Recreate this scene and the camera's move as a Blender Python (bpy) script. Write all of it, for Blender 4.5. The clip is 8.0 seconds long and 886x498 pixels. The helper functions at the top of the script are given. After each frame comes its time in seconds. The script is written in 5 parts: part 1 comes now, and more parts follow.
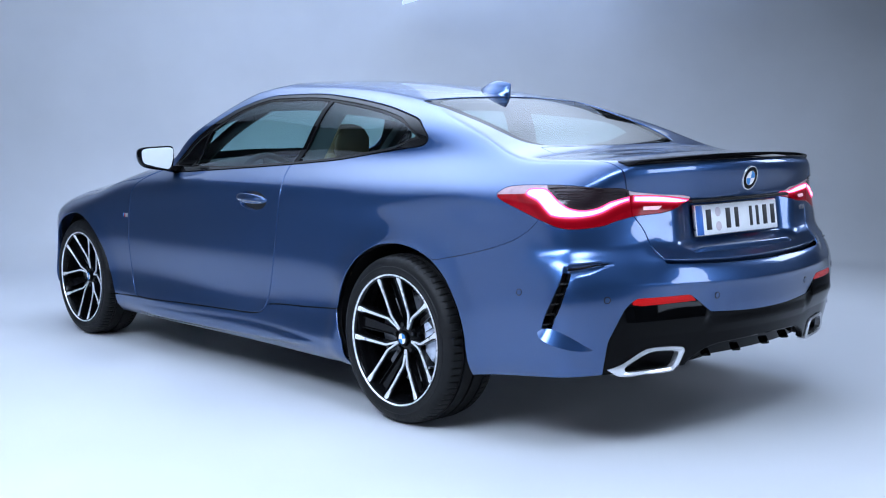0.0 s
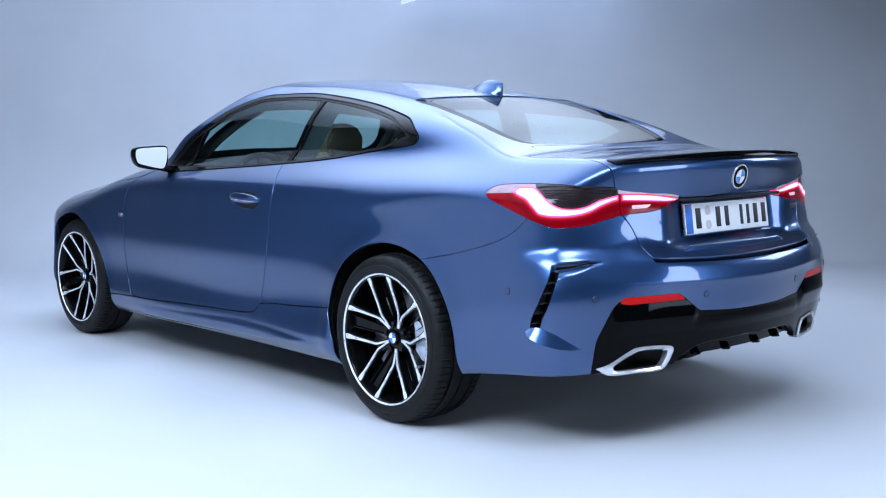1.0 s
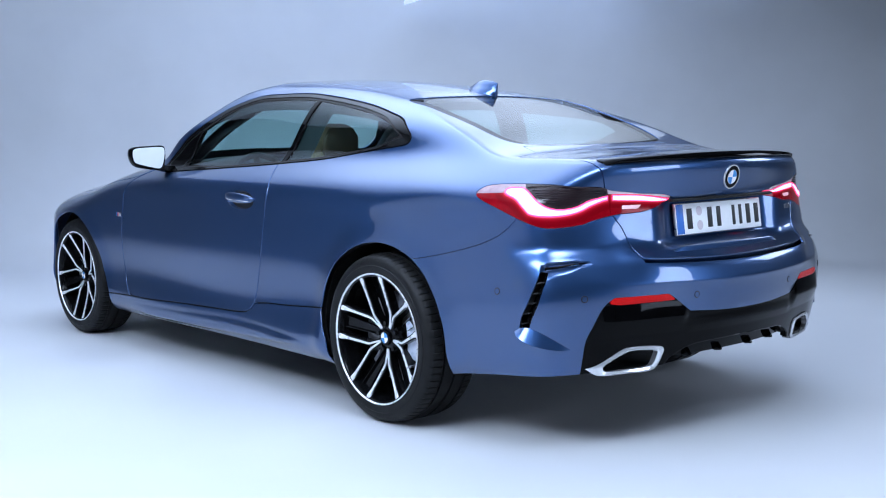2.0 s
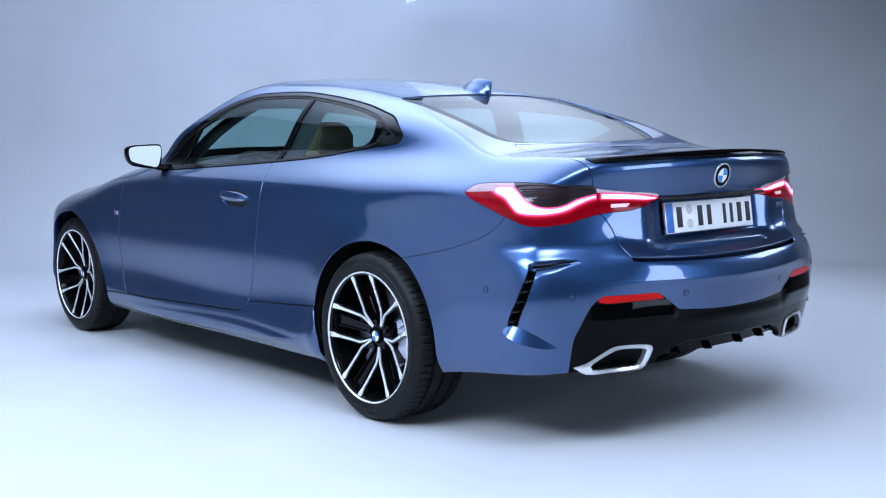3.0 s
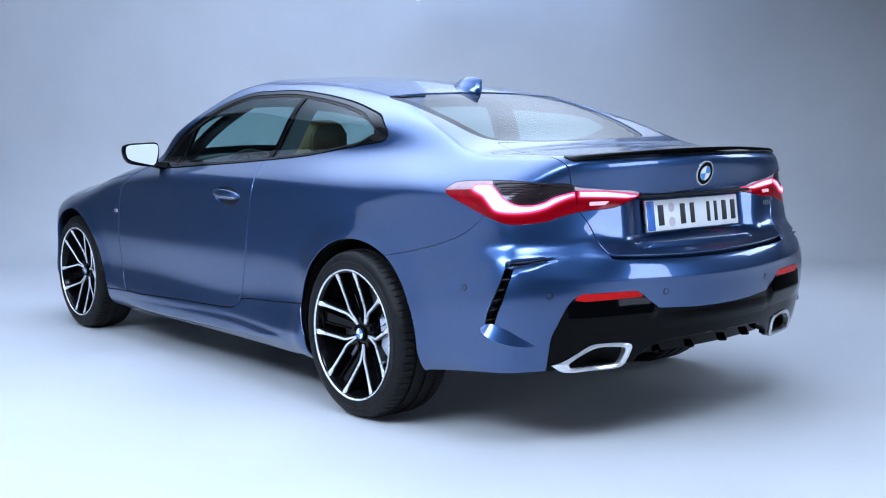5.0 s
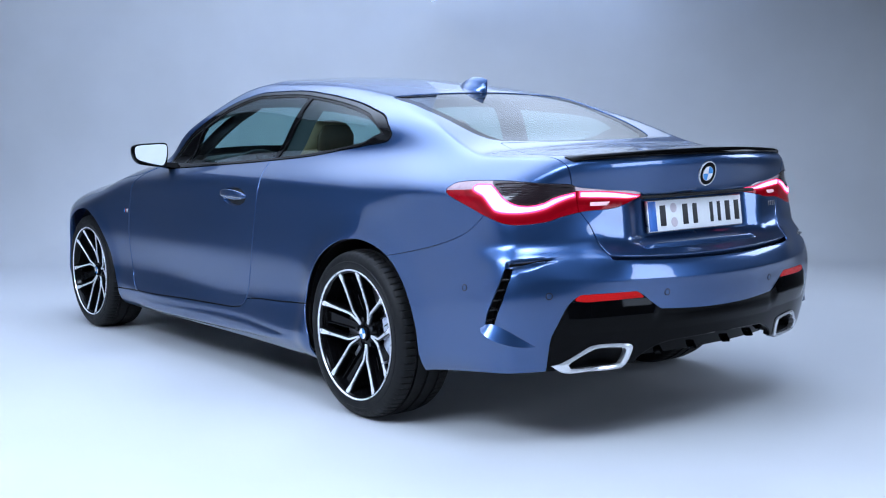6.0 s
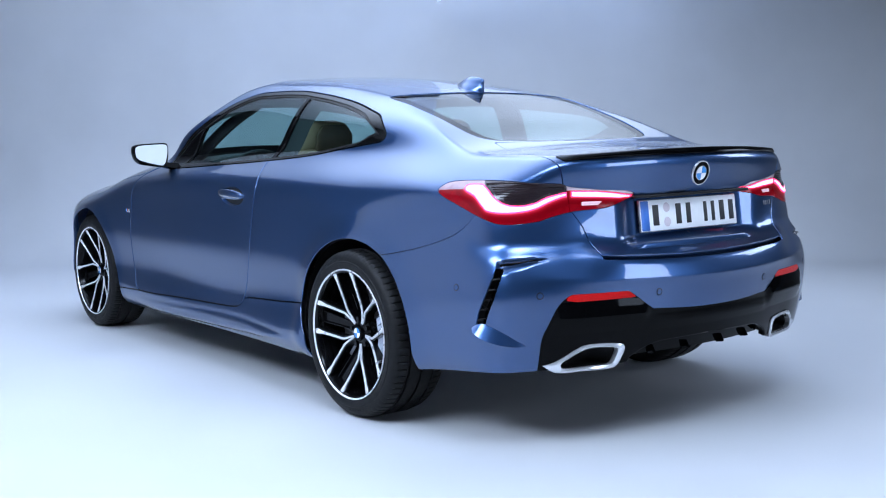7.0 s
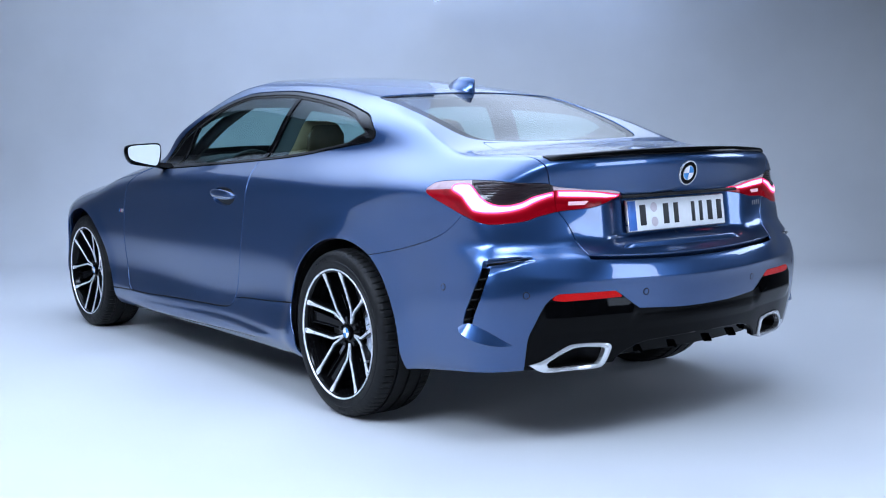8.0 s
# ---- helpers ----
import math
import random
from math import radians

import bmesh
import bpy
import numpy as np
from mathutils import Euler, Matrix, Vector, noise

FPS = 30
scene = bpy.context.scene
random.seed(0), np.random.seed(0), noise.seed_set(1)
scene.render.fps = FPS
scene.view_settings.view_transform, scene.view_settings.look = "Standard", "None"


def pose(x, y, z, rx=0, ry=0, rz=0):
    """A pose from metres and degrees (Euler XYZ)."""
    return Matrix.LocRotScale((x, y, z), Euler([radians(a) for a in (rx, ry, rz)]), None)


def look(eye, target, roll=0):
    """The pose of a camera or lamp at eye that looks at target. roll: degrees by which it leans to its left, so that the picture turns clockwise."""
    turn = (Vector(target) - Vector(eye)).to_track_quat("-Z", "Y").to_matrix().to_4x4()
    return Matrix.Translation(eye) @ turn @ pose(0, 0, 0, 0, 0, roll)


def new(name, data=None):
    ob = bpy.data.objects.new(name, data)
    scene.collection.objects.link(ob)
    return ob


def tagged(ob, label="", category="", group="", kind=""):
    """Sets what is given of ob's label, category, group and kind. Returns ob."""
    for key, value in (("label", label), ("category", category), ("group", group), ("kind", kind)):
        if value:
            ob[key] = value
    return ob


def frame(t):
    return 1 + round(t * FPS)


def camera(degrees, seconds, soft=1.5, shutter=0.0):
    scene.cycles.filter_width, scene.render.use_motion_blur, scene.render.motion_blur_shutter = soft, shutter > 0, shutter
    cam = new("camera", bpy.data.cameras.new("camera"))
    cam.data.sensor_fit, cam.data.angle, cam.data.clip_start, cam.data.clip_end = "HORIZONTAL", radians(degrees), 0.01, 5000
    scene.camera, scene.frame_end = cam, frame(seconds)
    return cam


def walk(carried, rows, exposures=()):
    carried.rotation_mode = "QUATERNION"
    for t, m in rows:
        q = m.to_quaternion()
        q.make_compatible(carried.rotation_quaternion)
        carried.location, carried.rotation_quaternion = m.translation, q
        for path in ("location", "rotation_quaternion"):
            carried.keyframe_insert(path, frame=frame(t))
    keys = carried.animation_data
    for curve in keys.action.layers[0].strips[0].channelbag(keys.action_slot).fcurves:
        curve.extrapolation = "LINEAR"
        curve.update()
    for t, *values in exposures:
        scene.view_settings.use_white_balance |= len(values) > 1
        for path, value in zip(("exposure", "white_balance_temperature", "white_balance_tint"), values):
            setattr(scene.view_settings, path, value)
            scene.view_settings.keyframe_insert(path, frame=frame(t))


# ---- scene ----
cam = camera(41.6, 8.0, soft=1.1)
PATH = [
    (0, (-3.412, 3.714, 1.126), (-1.929, 2.387, 0.923), -0.8),
    (0.5, (-3.434, 3.69, 1.123), (-1.948, 2.366, 0.92), -0.8),
    (1, (-3.453, 3.666, 1.122), (-1.963, 2.348, 0.919), -0.9),
    (1.5, (-3.477, 3.64, 1.119), (-1.98, 2.328, 0.917), -0.9),
    (3, (-3.555, 3.556, 1.12), (-2.04, 2.266, 0.915), -0.9),
    (3.5, (-3.584, 3.523, 1.119), (-2.061, 2.243, 0.913), -1.0),
    (4, (-3.612, 3.492, 1.116), (-2.079, 2.224, 0.911), -1.0),
    (4.5, (-3.646, 3.455, 1.117), (-2.107, 2.194, 0.91), -1.0),
    (6, (-3.725, 3.364, 1.115), (-2.153, 2.145, 0.909), -1.0),
    (6.5, (-3.752, 3.332, 1.114), (-2.171, 2.124, 0.907), -1.1),
    (7, (-3.779, 3.302, 1.114), (-2.191, 2.104, 0.908), -1.1),
    (7.5, (-3.797, 3.281, 1.115), (-2.207, 2.086, 0.908), -1.1),
    (8, (-3.819, 3.261, 1.111), (-2.228, 2.068, 0.906), -1.1),
]
walk(cam, [(t, look(eye, target, roll)) for t, eye, target, roll in PATH])

# ---- world and lights ----
world = bpy.data.worlds.new("studio_dark")
world.use_nodes = True
world.node_tree.nodes["Background"].inputs[0].default_value = (.5, .6, .8, 1)
world.node_tree.nodes["Background"].inputs[1].default_value = .02
scene.world = world
SOFTBOX_POWER = 3.9     # the overhead light bank
SIDE_POWER = 29.0       # the light banks hung at the sides
CORNER_POWER = 7.5      # the light bank over the cove
PANEL_POWER = 2.9       # the hung diffusion panel
STRIP_POWER = 8.0       # the upright light bank behind the car
LOW_POWER = 8.0        # an added low fill bank on the car's far side
REAR_POWER = 25.0       # an added fill bank over the floor behind the car
scene.view_settings.exposure = 0.0

# ---- materials ----
def material(name):
    m = bpy.data.materials.new(name)
    m.use_nodes = True
    t = m.node_tree
    return m, t, t.nodes["Principled BSDF"]


def set_in(node, **kw):
    for k, v in kw.items():
        node.inputs[k.replace("_", " ")].default_value = v if not isinstance(v, tuple) else (*v, 1)[:4]


def noise_of(t, scale, detail=4.0, rough=.55):
    co = t.nodes.new("ShaderNodeTexCoord")
    nz = t.nodes.new("ShaderNodeTexNoise")
    nz.inputs["Scale"].default_value, nz.inputs["Detail"].default_value, nz.inputs["Roughness"].default_value = scale, detail, rough
    t.links.new(co.outputs["Object"], nz.inputs["Vector"])
    return nz.outputs["Fac"]


def ramp_of(t, fac, a, b, lo=.3, hi=.7):
    r = t.nodes.new("ShaderNodeValToRGB")
    r.color_ramp.elements[0].position, r.color_ramp.elements[1].position = lo, hi
    r.color_ramp.elements[0].color, r.color_ramp.elements[1].color = (*a, 1), (*b, 1)
    t.links.new(fac, r.inputs[0])
    return r.outputs[0]


def range_of(t, fac, a, b):
    r = t.nodes.new("ShaderNodeMapRange")
    r.inputs["From Min"].default_value, r.inputs["From Max"].default_value = .3, .7
    r.inputs["To Min"].default_value, r.inputs["To Max"].default_value = a, b
    t.links.new(fac, r.inputs[0])
    return r.outputs[0]


def surface(name, a, b, rough=(.4, .5), scale=30., metal=0., bump=0., bump_scale=200., coat=0., spec=.5):
    """A surface whose colour and roughness drift between two values, with fine relief."""
    m, t, s = material(name)
    f = noise_of(t, scale)
    t.links.new(ramp_of(t, f, a, b), s.inputs["Base Color"])
    t.links.new(range_of(t, f, *rough), s.inputs["Roughness"])
    set_in(s, Metallic=metal, Coat_Weight=coat, Coat_Roughness=.03, Specular_IOR_Level=spec)
    if bump:
        bp = t.nodes.new("ShaderNodeBump")
        bp.inputs["Strength"].default_value, bp.inputs["Distance"].default_value = bump, .002
        t.links.new(noise_of(t, bump_scale, 3.), bp.inputs["Height"])
        t.links.new(bp.outputs[0], s.inputs["Normal"])
    return m


def paint_material():
    """Blue metallic lacquer: fine flakes under a clear coat."""
    m, t, s = material("blue_metallic_paint")
    flakes = noise_of(t, 1400., 2.)
    t.links.new(ramp_of(t, flakes, (.020, .058, .160), (.037, .094, .230), .35, .65), s.inputs["Base Color"])
    t.links.new(range_of(t, flakes, .28, .38), s.inputs["Roughness"])
    set_in(s, Metallic=.88, Coat_Weight=1., Coat_Roughness=.02, Coat_IOR=1.58)
    return m


def glass_material(name, tint, gloss=.0):
    m, t, s = material(name)
    t.nodes.remove(s)
    tr, gl, mx, fr = (t.nodes.new(k) for k in ("ShaderNodeBsdfTransparent", "ShaderNodeBsdfGlossy", "ShaderNodeMixShader", "ShaderNodeLayerWeight"))
    tr.inputs[0].default_value = (*tint, 1)
    gl.inputs["Roughness"].default_value = gloss
    fr.inputs["Blend"].default_value = .5
    pw, ma = t.nodes.new("ShaderNodeMath"), t.nodes.new("ShaderNodeMath")
    pw.operation, ma.operation = "POWER", "MULTIPLY_ADD"
    pw.inputs[1].default_value, ma.inputs[1].default_value, ma.inputs[2].default_value = 5., .96, .032
    t.links.new(fr.outputs["Facing"], pw.inputs[0])
    t.links.new(pw.outputs[0], ma.inputs[0])
    t.links.new(ma.outputs[0], mx.inputs[0])
    t.links.new(tr.outputs[0], mx.inputs[1])
    t.links.new(gl.outputs[0], mx.inputs[2])
    t.links.new(mx.outputs[0], t.nodes["Material Output"].inputs[0])
    return m


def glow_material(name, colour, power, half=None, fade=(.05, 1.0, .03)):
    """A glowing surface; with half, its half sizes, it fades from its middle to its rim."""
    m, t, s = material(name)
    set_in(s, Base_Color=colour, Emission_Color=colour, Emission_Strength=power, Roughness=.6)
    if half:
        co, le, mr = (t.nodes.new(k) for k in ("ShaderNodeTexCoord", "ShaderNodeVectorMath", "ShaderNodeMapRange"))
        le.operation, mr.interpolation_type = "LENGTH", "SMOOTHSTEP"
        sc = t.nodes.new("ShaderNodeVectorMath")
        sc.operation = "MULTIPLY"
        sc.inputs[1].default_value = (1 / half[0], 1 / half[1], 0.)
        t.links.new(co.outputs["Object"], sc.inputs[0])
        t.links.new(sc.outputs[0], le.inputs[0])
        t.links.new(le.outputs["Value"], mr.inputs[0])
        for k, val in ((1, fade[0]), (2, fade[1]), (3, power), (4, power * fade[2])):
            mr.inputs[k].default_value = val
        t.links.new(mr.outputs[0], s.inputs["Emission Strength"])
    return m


PAINT = paint_material()
GLOSS_BLACK = surface("gloss_black_trim", (.0012, .0012, .0014), (.002, .002, .0023), (.03, .05), 20, spec=.08)
TRIM_BLACK = surface("polished_black_window_trim", (.002, .002, .0024), (.004, .004, .0045), (.04, .07), 30, spec=.2)
SATIN_BLACK = surface("satin_black_plastic", (.006, .006, .0065), (.009, .009, .0095), (.35, .5), 60, spec=.2, bump=.15, bump_scale=900)
RUBBER = surface("tyre_rubber", (.004, .004, .0043), (.008, .008, .0083), (.42, .6), 25, spec=.19, bump=.25, bump_scale=500)
RIM_BLACK = surface("gloss_black_rim_lacquer", (.002, .002, .0024), (.004, .004, .0045), (.08, .14), 30, spec=.2)
MACHINED = surface("machined_rim_face", (.80, .81, .83), (.88, .89, .91), (.25, .36), 40, metal=.5)
CHROME = surface("polished_chrome", (.76, .77, .80), (.84, .85, .88), (.10, .18), 30, metal=.68)
STEEL = surface("brake_disc_steel", (.28, .28, .30), (.42, .42, .44), (.25, .4), 50, metal=1., bump=.1, bump_scale=600)
CALIPER = surface("silver_blue_caliper_paint", (.45, .50, .60), (.55, .60, .70), (.25, .35), 40, coat=.5)
DARK_CLOTH = surface("dark_headliner_cloth", (.018, .020, .022), (.030, .032, .036), (.8, .95), 60, bump=.3, bump_scale=1200)
DARK_SOFT = surface("dark_soft_plastic", (.012, .013, .014), (.024, .025, .027), (.5, .65), 40, bump=.2, bump_scale=900)
TAN = surface("tan_leather", (.46, .31, .18), (.56, .39, .24), (.42, .58), 18, bump=.3, bump_scale=350)
# a darker brown copy of the tan, for the headrest's shaded back
SHADED_TAN = surface("shaded_tan_leather", (.13, .078, .045), (.18, .11, .065), (.42, .58), 18, bump=.3, bump_scale=350)
GLASS = glass_material("tinted_window_glass", (.52, .69, .68))
RED_GLASS = surface("red_lamp_glass", (.13, .001, .004), (.19, .002, .006), (.05, .1), 30, spec=.16)
# a faint red glow of its own stands for the bar's light in the glass
set_in(RED_GLASS.node_tree.nodes["Principled BSDF"], Emission_Color=(1., .0, .02), Emission_Strength=.07)
SMOKED = surface("smoked_lamp_lens", (.018, .010, .012), (.030, .018, .020), (.10, .16), 30, spec=.3, coat=.25)
GREY_LENS = surface("grey_lamp_lens", (.22, .12, .15), (.30, .17, .20), (.12, .2), 30, coat=1.)
PALE_LENS = surface("pale_pink_lamp_lens", (.52, .40, .44), (.62, .50, .54), (.10, .16), 30, coat=1.)
LAMP_GLOW = glow_material("lit_tail_light_edge", (1., .05, .20), 1.5)
# nine red emission steps, weaker away from the bar, standing for its glow
LAMP_HALO = [glow_material("red_lens_glow_step", (1., .004 + .12 * (k / 8) ** 3, .02 + .26 * (k / 8) ** 2.5), .06 + .9 * (k / 8) ** 2.6) for k in range(9)]
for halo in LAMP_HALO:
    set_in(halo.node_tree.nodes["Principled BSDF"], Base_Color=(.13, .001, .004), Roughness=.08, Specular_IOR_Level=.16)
LAMP_CORE = glow_material("lit_tail_light_core", (1., .22, .34), 4.2)
# the reversing lens's pale reflecting look is put into a weak glow
REVERSE_GLOW = glow_material("pale_glow_reversing_lens", (.8, .5, .54), .22)
REFLECTOR = surface("red_reflector", (.50, .004, .004), (.60, .006, .006), (.2, .3), 400, spec=.15)
PLATE_WHITE = surface("number_plate_white", (.86, .87, .88), (.90, .91, .92), (.3, .4), 40)
PLATE_BLUE = surface("number_plate_blue", (.03, .14, .50), (.04, .17, .56), (.3, .4), 40)
INK = surface("black_ink", (.010, .010, .012), (.018, .018, .02), (.4, .5), 40)
PALE_SEAL = surface("pale_plate_seal", (.60, .52, .56), (.68, .60, .64), (.4, .5), 200)
BADGE_BLUE = surface("badge_blue_enamel", (.03, .22, .55), (.04, .26, .62), (.1, .16), 40, coat=1.)
BADGE_WHITE = surface("badge_white_enamel", (.78, .79, .80), (.82, .83, .84), (.1, .16), 40, coat=1.)
MIRROR = surface("mirror_glass", (.84, .87, .90), (.87, .90, .93), (.01, .02), 20, metal=1.)
FLOOR_MAT = surface("white_studio_floor_paint", (.48, .49, .505), (.53, .54, .555), (.42, .6), 1.3, bump=.12, bump_scale=260)
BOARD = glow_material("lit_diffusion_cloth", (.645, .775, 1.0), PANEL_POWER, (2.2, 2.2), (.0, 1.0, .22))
DARK_WALL = surface("grey_studio_wall", (.10, .105, .115), (.15, .155, .17), (.7, .85), .7, bump=.1, bump_scale=120)
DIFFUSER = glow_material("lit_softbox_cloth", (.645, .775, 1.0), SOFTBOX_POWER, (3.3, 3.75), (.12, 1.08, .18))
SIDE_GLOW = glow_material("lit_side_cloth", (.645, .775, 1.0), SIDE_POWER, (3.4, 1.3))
WHITE_CLOTH = surface("white_studio_cloth", (.82, .83, .85), (.86, .87, .89), (.5, .7), 3.)
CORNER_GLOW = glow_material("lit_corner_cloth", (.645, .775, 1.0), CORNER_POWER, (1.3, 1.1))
REAR_GLOW = glow_material("lit_rear_fill_cloth", (.645, .775, 1.0), REAR_POWER, (1.9, 1.2))
LOW_GLOW = glow_material("lit_low_fill_cloth", (.645, .775, 1.0), LOW_POWER)
STRIP = glow_material("lit_strip_cloth", (.645, .775, 1.0), STRIP_POWER)
FRAME_BLACK = surface("black_softbox_cloth", (.012, .012, .013), (.02, .02, .021), (.7, .85), 30)

# ---- building helpers ----
def thing(name, label, category, group="", place=(0, 0, 0), kind=""):
    ob = new(name)
    ob.empty_display_size = .2
    ob.location = place
    return tagged(ob, label, category, group, kind)


def mesh_ob(name, verts, faces, mat, parent=None, label="", smooth=True, angle=None, vn=None):
    me = bpy.data.meshes.new(name)
    me.from_pydata([tuple(map(float, v)) for v in verts], [], [tuple(map(int, f)) for f in faces])
    me.materials.append(mat)
    if smooth:
        me.polygons.foreach_set("use_smooth", [True] * len(me.polygons))
    if angle is not None:
        me.set_sharp_from_angle(angle=radians(angle))
    if vn is not None:
        me.normals_split_custom_set_from_vertices([tuple(map(float, v)) for v in vn])
    me.update()
    ob = new(name, me)
    if parent:
        ob.parent = parent
    return tagged(ob, label)


def part(name, bm, mat, parent=None, label="", angle=35):
    """Links a bmesh as one mesh object."""
    me = bpy.data.meshes.new(name)
    bmesh.ops.recalc_face_normals(bm, faces=bm.faces)
    bm.to_mesh(me)
    bm.free()
    me.materials.append(mat)
    me.polygons.foreach_set("use_smooth", [True] * len(me.polygons))
    me.set_sharp_from_angle(angle=radians(angle))
    ob = new(name, me)
    if parent:
        ob.parent = parent
    return tagged(ob, label)


def box_bm(size, m=Matrix(), bevel=.0, seg=2, bm=None):
    bm2 = bmesh.new()
    bmesh.ops.create_cube(bm2, size=1, matrix=Matrix.Diagonal((*size, 1)))
    if bevel:
        bmesh.ops.bevel(bm2, geom=bm2.edges[:], offset=bevel, segments=seg, affect="EDGES", profile=.5)
    bmesh.ops.transform(bm2, matrix=m, verts=bm2.verts)
    if bm is None:
        return bm2
    me = bpy.data.meshes.new("scratch")
    bm2.to_mesh(me)
    bm2.free()
    bm.from_mesh(me)
    bpy.data.meshes.remove(me)
    return bm


def revolve(name, profile, mat, parent, label="", seg=96, wave=None, angle=40):
    """Turns a profile of (y, r) round the y axis; wave(i, k) changes the radius at profile point i and segment k."""
    n, v, f = len(profile), [], []
    for k in range(seg):
        a = 2 * math.pi * k / seg
        for i, (y, r) in enumerate(profile):
            q = r + (wave(i, k) if wave else 0)
            v.append((q * math.cos(a), y, q * math.sin(a)))
    for k in range(seg):
        for i in range(n - 1):
            a, b = k * n + i, (k + 1) % seg * n + i
            f.append((a, a + 1, b + 1, b))
    return mesh_ob(name, v, f, mat, parent, label, angle=angle)


def loft(rings, closed=True, caps=True):
    """Vertices and faces over rings of as many points each."""
    n = len(rings[0])
    v = [p for r in rings for p in r]
    f = []
    for i in range(len(rings) - 1):
        for k in range(n if closed else n - 1):
            a, b = i * n + k, i * n + (k + 1) % n
            f.append((a, b, b + n, a + n))
    if caps:
        f.append(tuple(range(n))[::-1])
        f.append(tuple(range((len(rings) - 1) * n, len(rings) * n)))
    return v, f


def outline(points, closed=True, n=7):
    """A curve through the points; a point given a third value stays a corner."""
    m, out = len(points), []
    P = [np.array(p[:2], float) for p in points]
    corner = [len(p) > 2 for p in points]
    for i in range(m if closed else m - 1):
        p1, p2 = P[i], P[(i + 1) % m]
        p0 = P[i - 1] if (closed or i) else p1
        p3 = P[(i + 2) % m] if (closed or i + 2 < m) else p2
        l = np.linalg.norm(p2 - p1) + 1e-9
        t1 = (p2 - p1) if corner[i] else (p2 - p0) / (np.linalg.norm(p2 - p0) + 1e-9) * l
        t2 = (p2 - p1) if corner[(i + 1) % m] else (p3 - p1) / (np.linalg.norm(p3 - p1) + 1e-9) * l
        for s in np.arange(n) / n:
            h = (2 * s ** 3 - 3 * s * s + 1, s ** 3 - 2 * s * s + s, -2 * s ** 3 + 3 * s * s, s ** 3 - s * s)
            out.append(h[0] * p1 + h[1] * t1 + h[2] * p2 + h[3] * t2)
    if not closed:
        out.append(P[-1])
    return np.array(out)


def reach(curve, u, v):
    """The signed distance of (u, v) from a closed curve, negative inside."""
    best, odd = np.full(len(u), 9.), np.zeros(len(u), bool)
    for (x0, y0), (x1, y1) in zip(curve, np.roll(curve, -1, 0)):
        dx, dy = x1 - x0, y1 - y0
        l = dx * dx + dy * dy
        if l < 1e-14:
            continue
        t = np.clip(((u - x0) * dx + (v - y0) * dy) / l, 0, 1)
        best = np.minimum(best, (u - x0 - t * dx) ** 2 + (v - y0 - t * dy) ** 2)
        if dy:
            c = (y0 > v) != (y1 > v)
            odd ^= c & (u < dx * (v - y0) / dy + x0)
    return np.where(odd, -1, 1) * np.sqrt(best)


def cut(sheet, g):
    """The part of a triangle sheet (places, normals, triangles) where g < 0."""
    p, n, f = sheet
    k = (g < 0)[f].sum(1)
    whole = f[k == 3]
    out_p, out_n, tris, base = [p], [n], [whole], len(p)
    edges, index = {}, []
    new_p, new_n = [], []

    def cross(a, b):
        key = (a, b) if a < b else (b, a)
        if key not in edges:
            a, b = key
            t = g[a] / (g[a] - g[b])
            edges[key] = base + len(new_p)
            new_p.append(p[a] + (p[b] - p[a]) * t)
            new_n.append(n[a] + (n[b] - n[a]) * t)
        return edges[key]
    for a, b, c in f[(k == 1) | (k == 2)].tolist():
        ins = (g[a] < 0, g[b] < 0, g[c] < 0)
        while not ((ins[0] and not ins[2] and not ins[1]) or (ins[0] and ins[1] and not ins[2])):
            a, b, c, ins = b, c, a, (ins[1], ins[2], ins[0])
        if ins[1]:
            x, y = cross(b, c), cross(c, a)
            index += [(a, b, x), (a, x, y)]
        else:
            index.append((a, cross(a, b), cross(c, a)))
    if index:
        out_p.append(np.array(new_p))
        nn = np.array(new_n)
        out_n.append(nn / np.linalg.norm(nn, axis=1, keepdims=True))
        tris.append(np.array(index))
    p, n, f = np.concatenate(out_p), np.concatenate(out_n), np.concatenate(tris)
    used = np.unique(f)
    lut = np.full(len(p), -1)
    lut[used] = np.arange(len(used))
    return p[used], n[used], lut[f]


GAP = .0030


def refine(sheet, times=1):
    """The same sheet with each triangle split in four."""
    for _ in range(times):
        p, n, f = sheet
        e = np.concatenate([f[:, [0, 1]], f[:, [1, 2]], f[:, [2, 0]]])
        key, inv = np.unique(np.sort(e, 1), axis=0, return_inverse=True)
        inv = inv.reshape(3, -1) + len(p)
        m = n[key[:, 0]] + n[key[:, 1]]
        p = np.concatenate([p, (p[key[:, 0]] + p[key[:, 1]]) / 2])
        n = np.concatenate([n, m / np.linalg.norm(m, axis=1, keepdims=True)])
        a, b, c = f.T
        f = np.concatenate([np.stack(t, 1) for t in ((a, inv[0], inv[2]), (inv[0], b, inv[1]), (inv[2], inv[1], c), (inv[0], inv[1], inv[2]))])
        sheet = p, n, f
    return sheet



def split(sheet, g, gap=GAP):
    """Inside and outside of g = 0, with a shut line between."""
    return cut(sheet, g + gap), cut(sheet, gap - g)


def facet_normals(p, f):
    c = np.cross(p[f[:, 1]] - p[f[:, 0]], p[f[:, 2]] - p[f[:, 0]])
    n = np.zeros_like(p)
    for k in range(3):
        np.add.at(n, f[:, k], c)
    return n / np.maximum(np.linalg.norm(n, axis=1, keepdims=True), 1e-12)


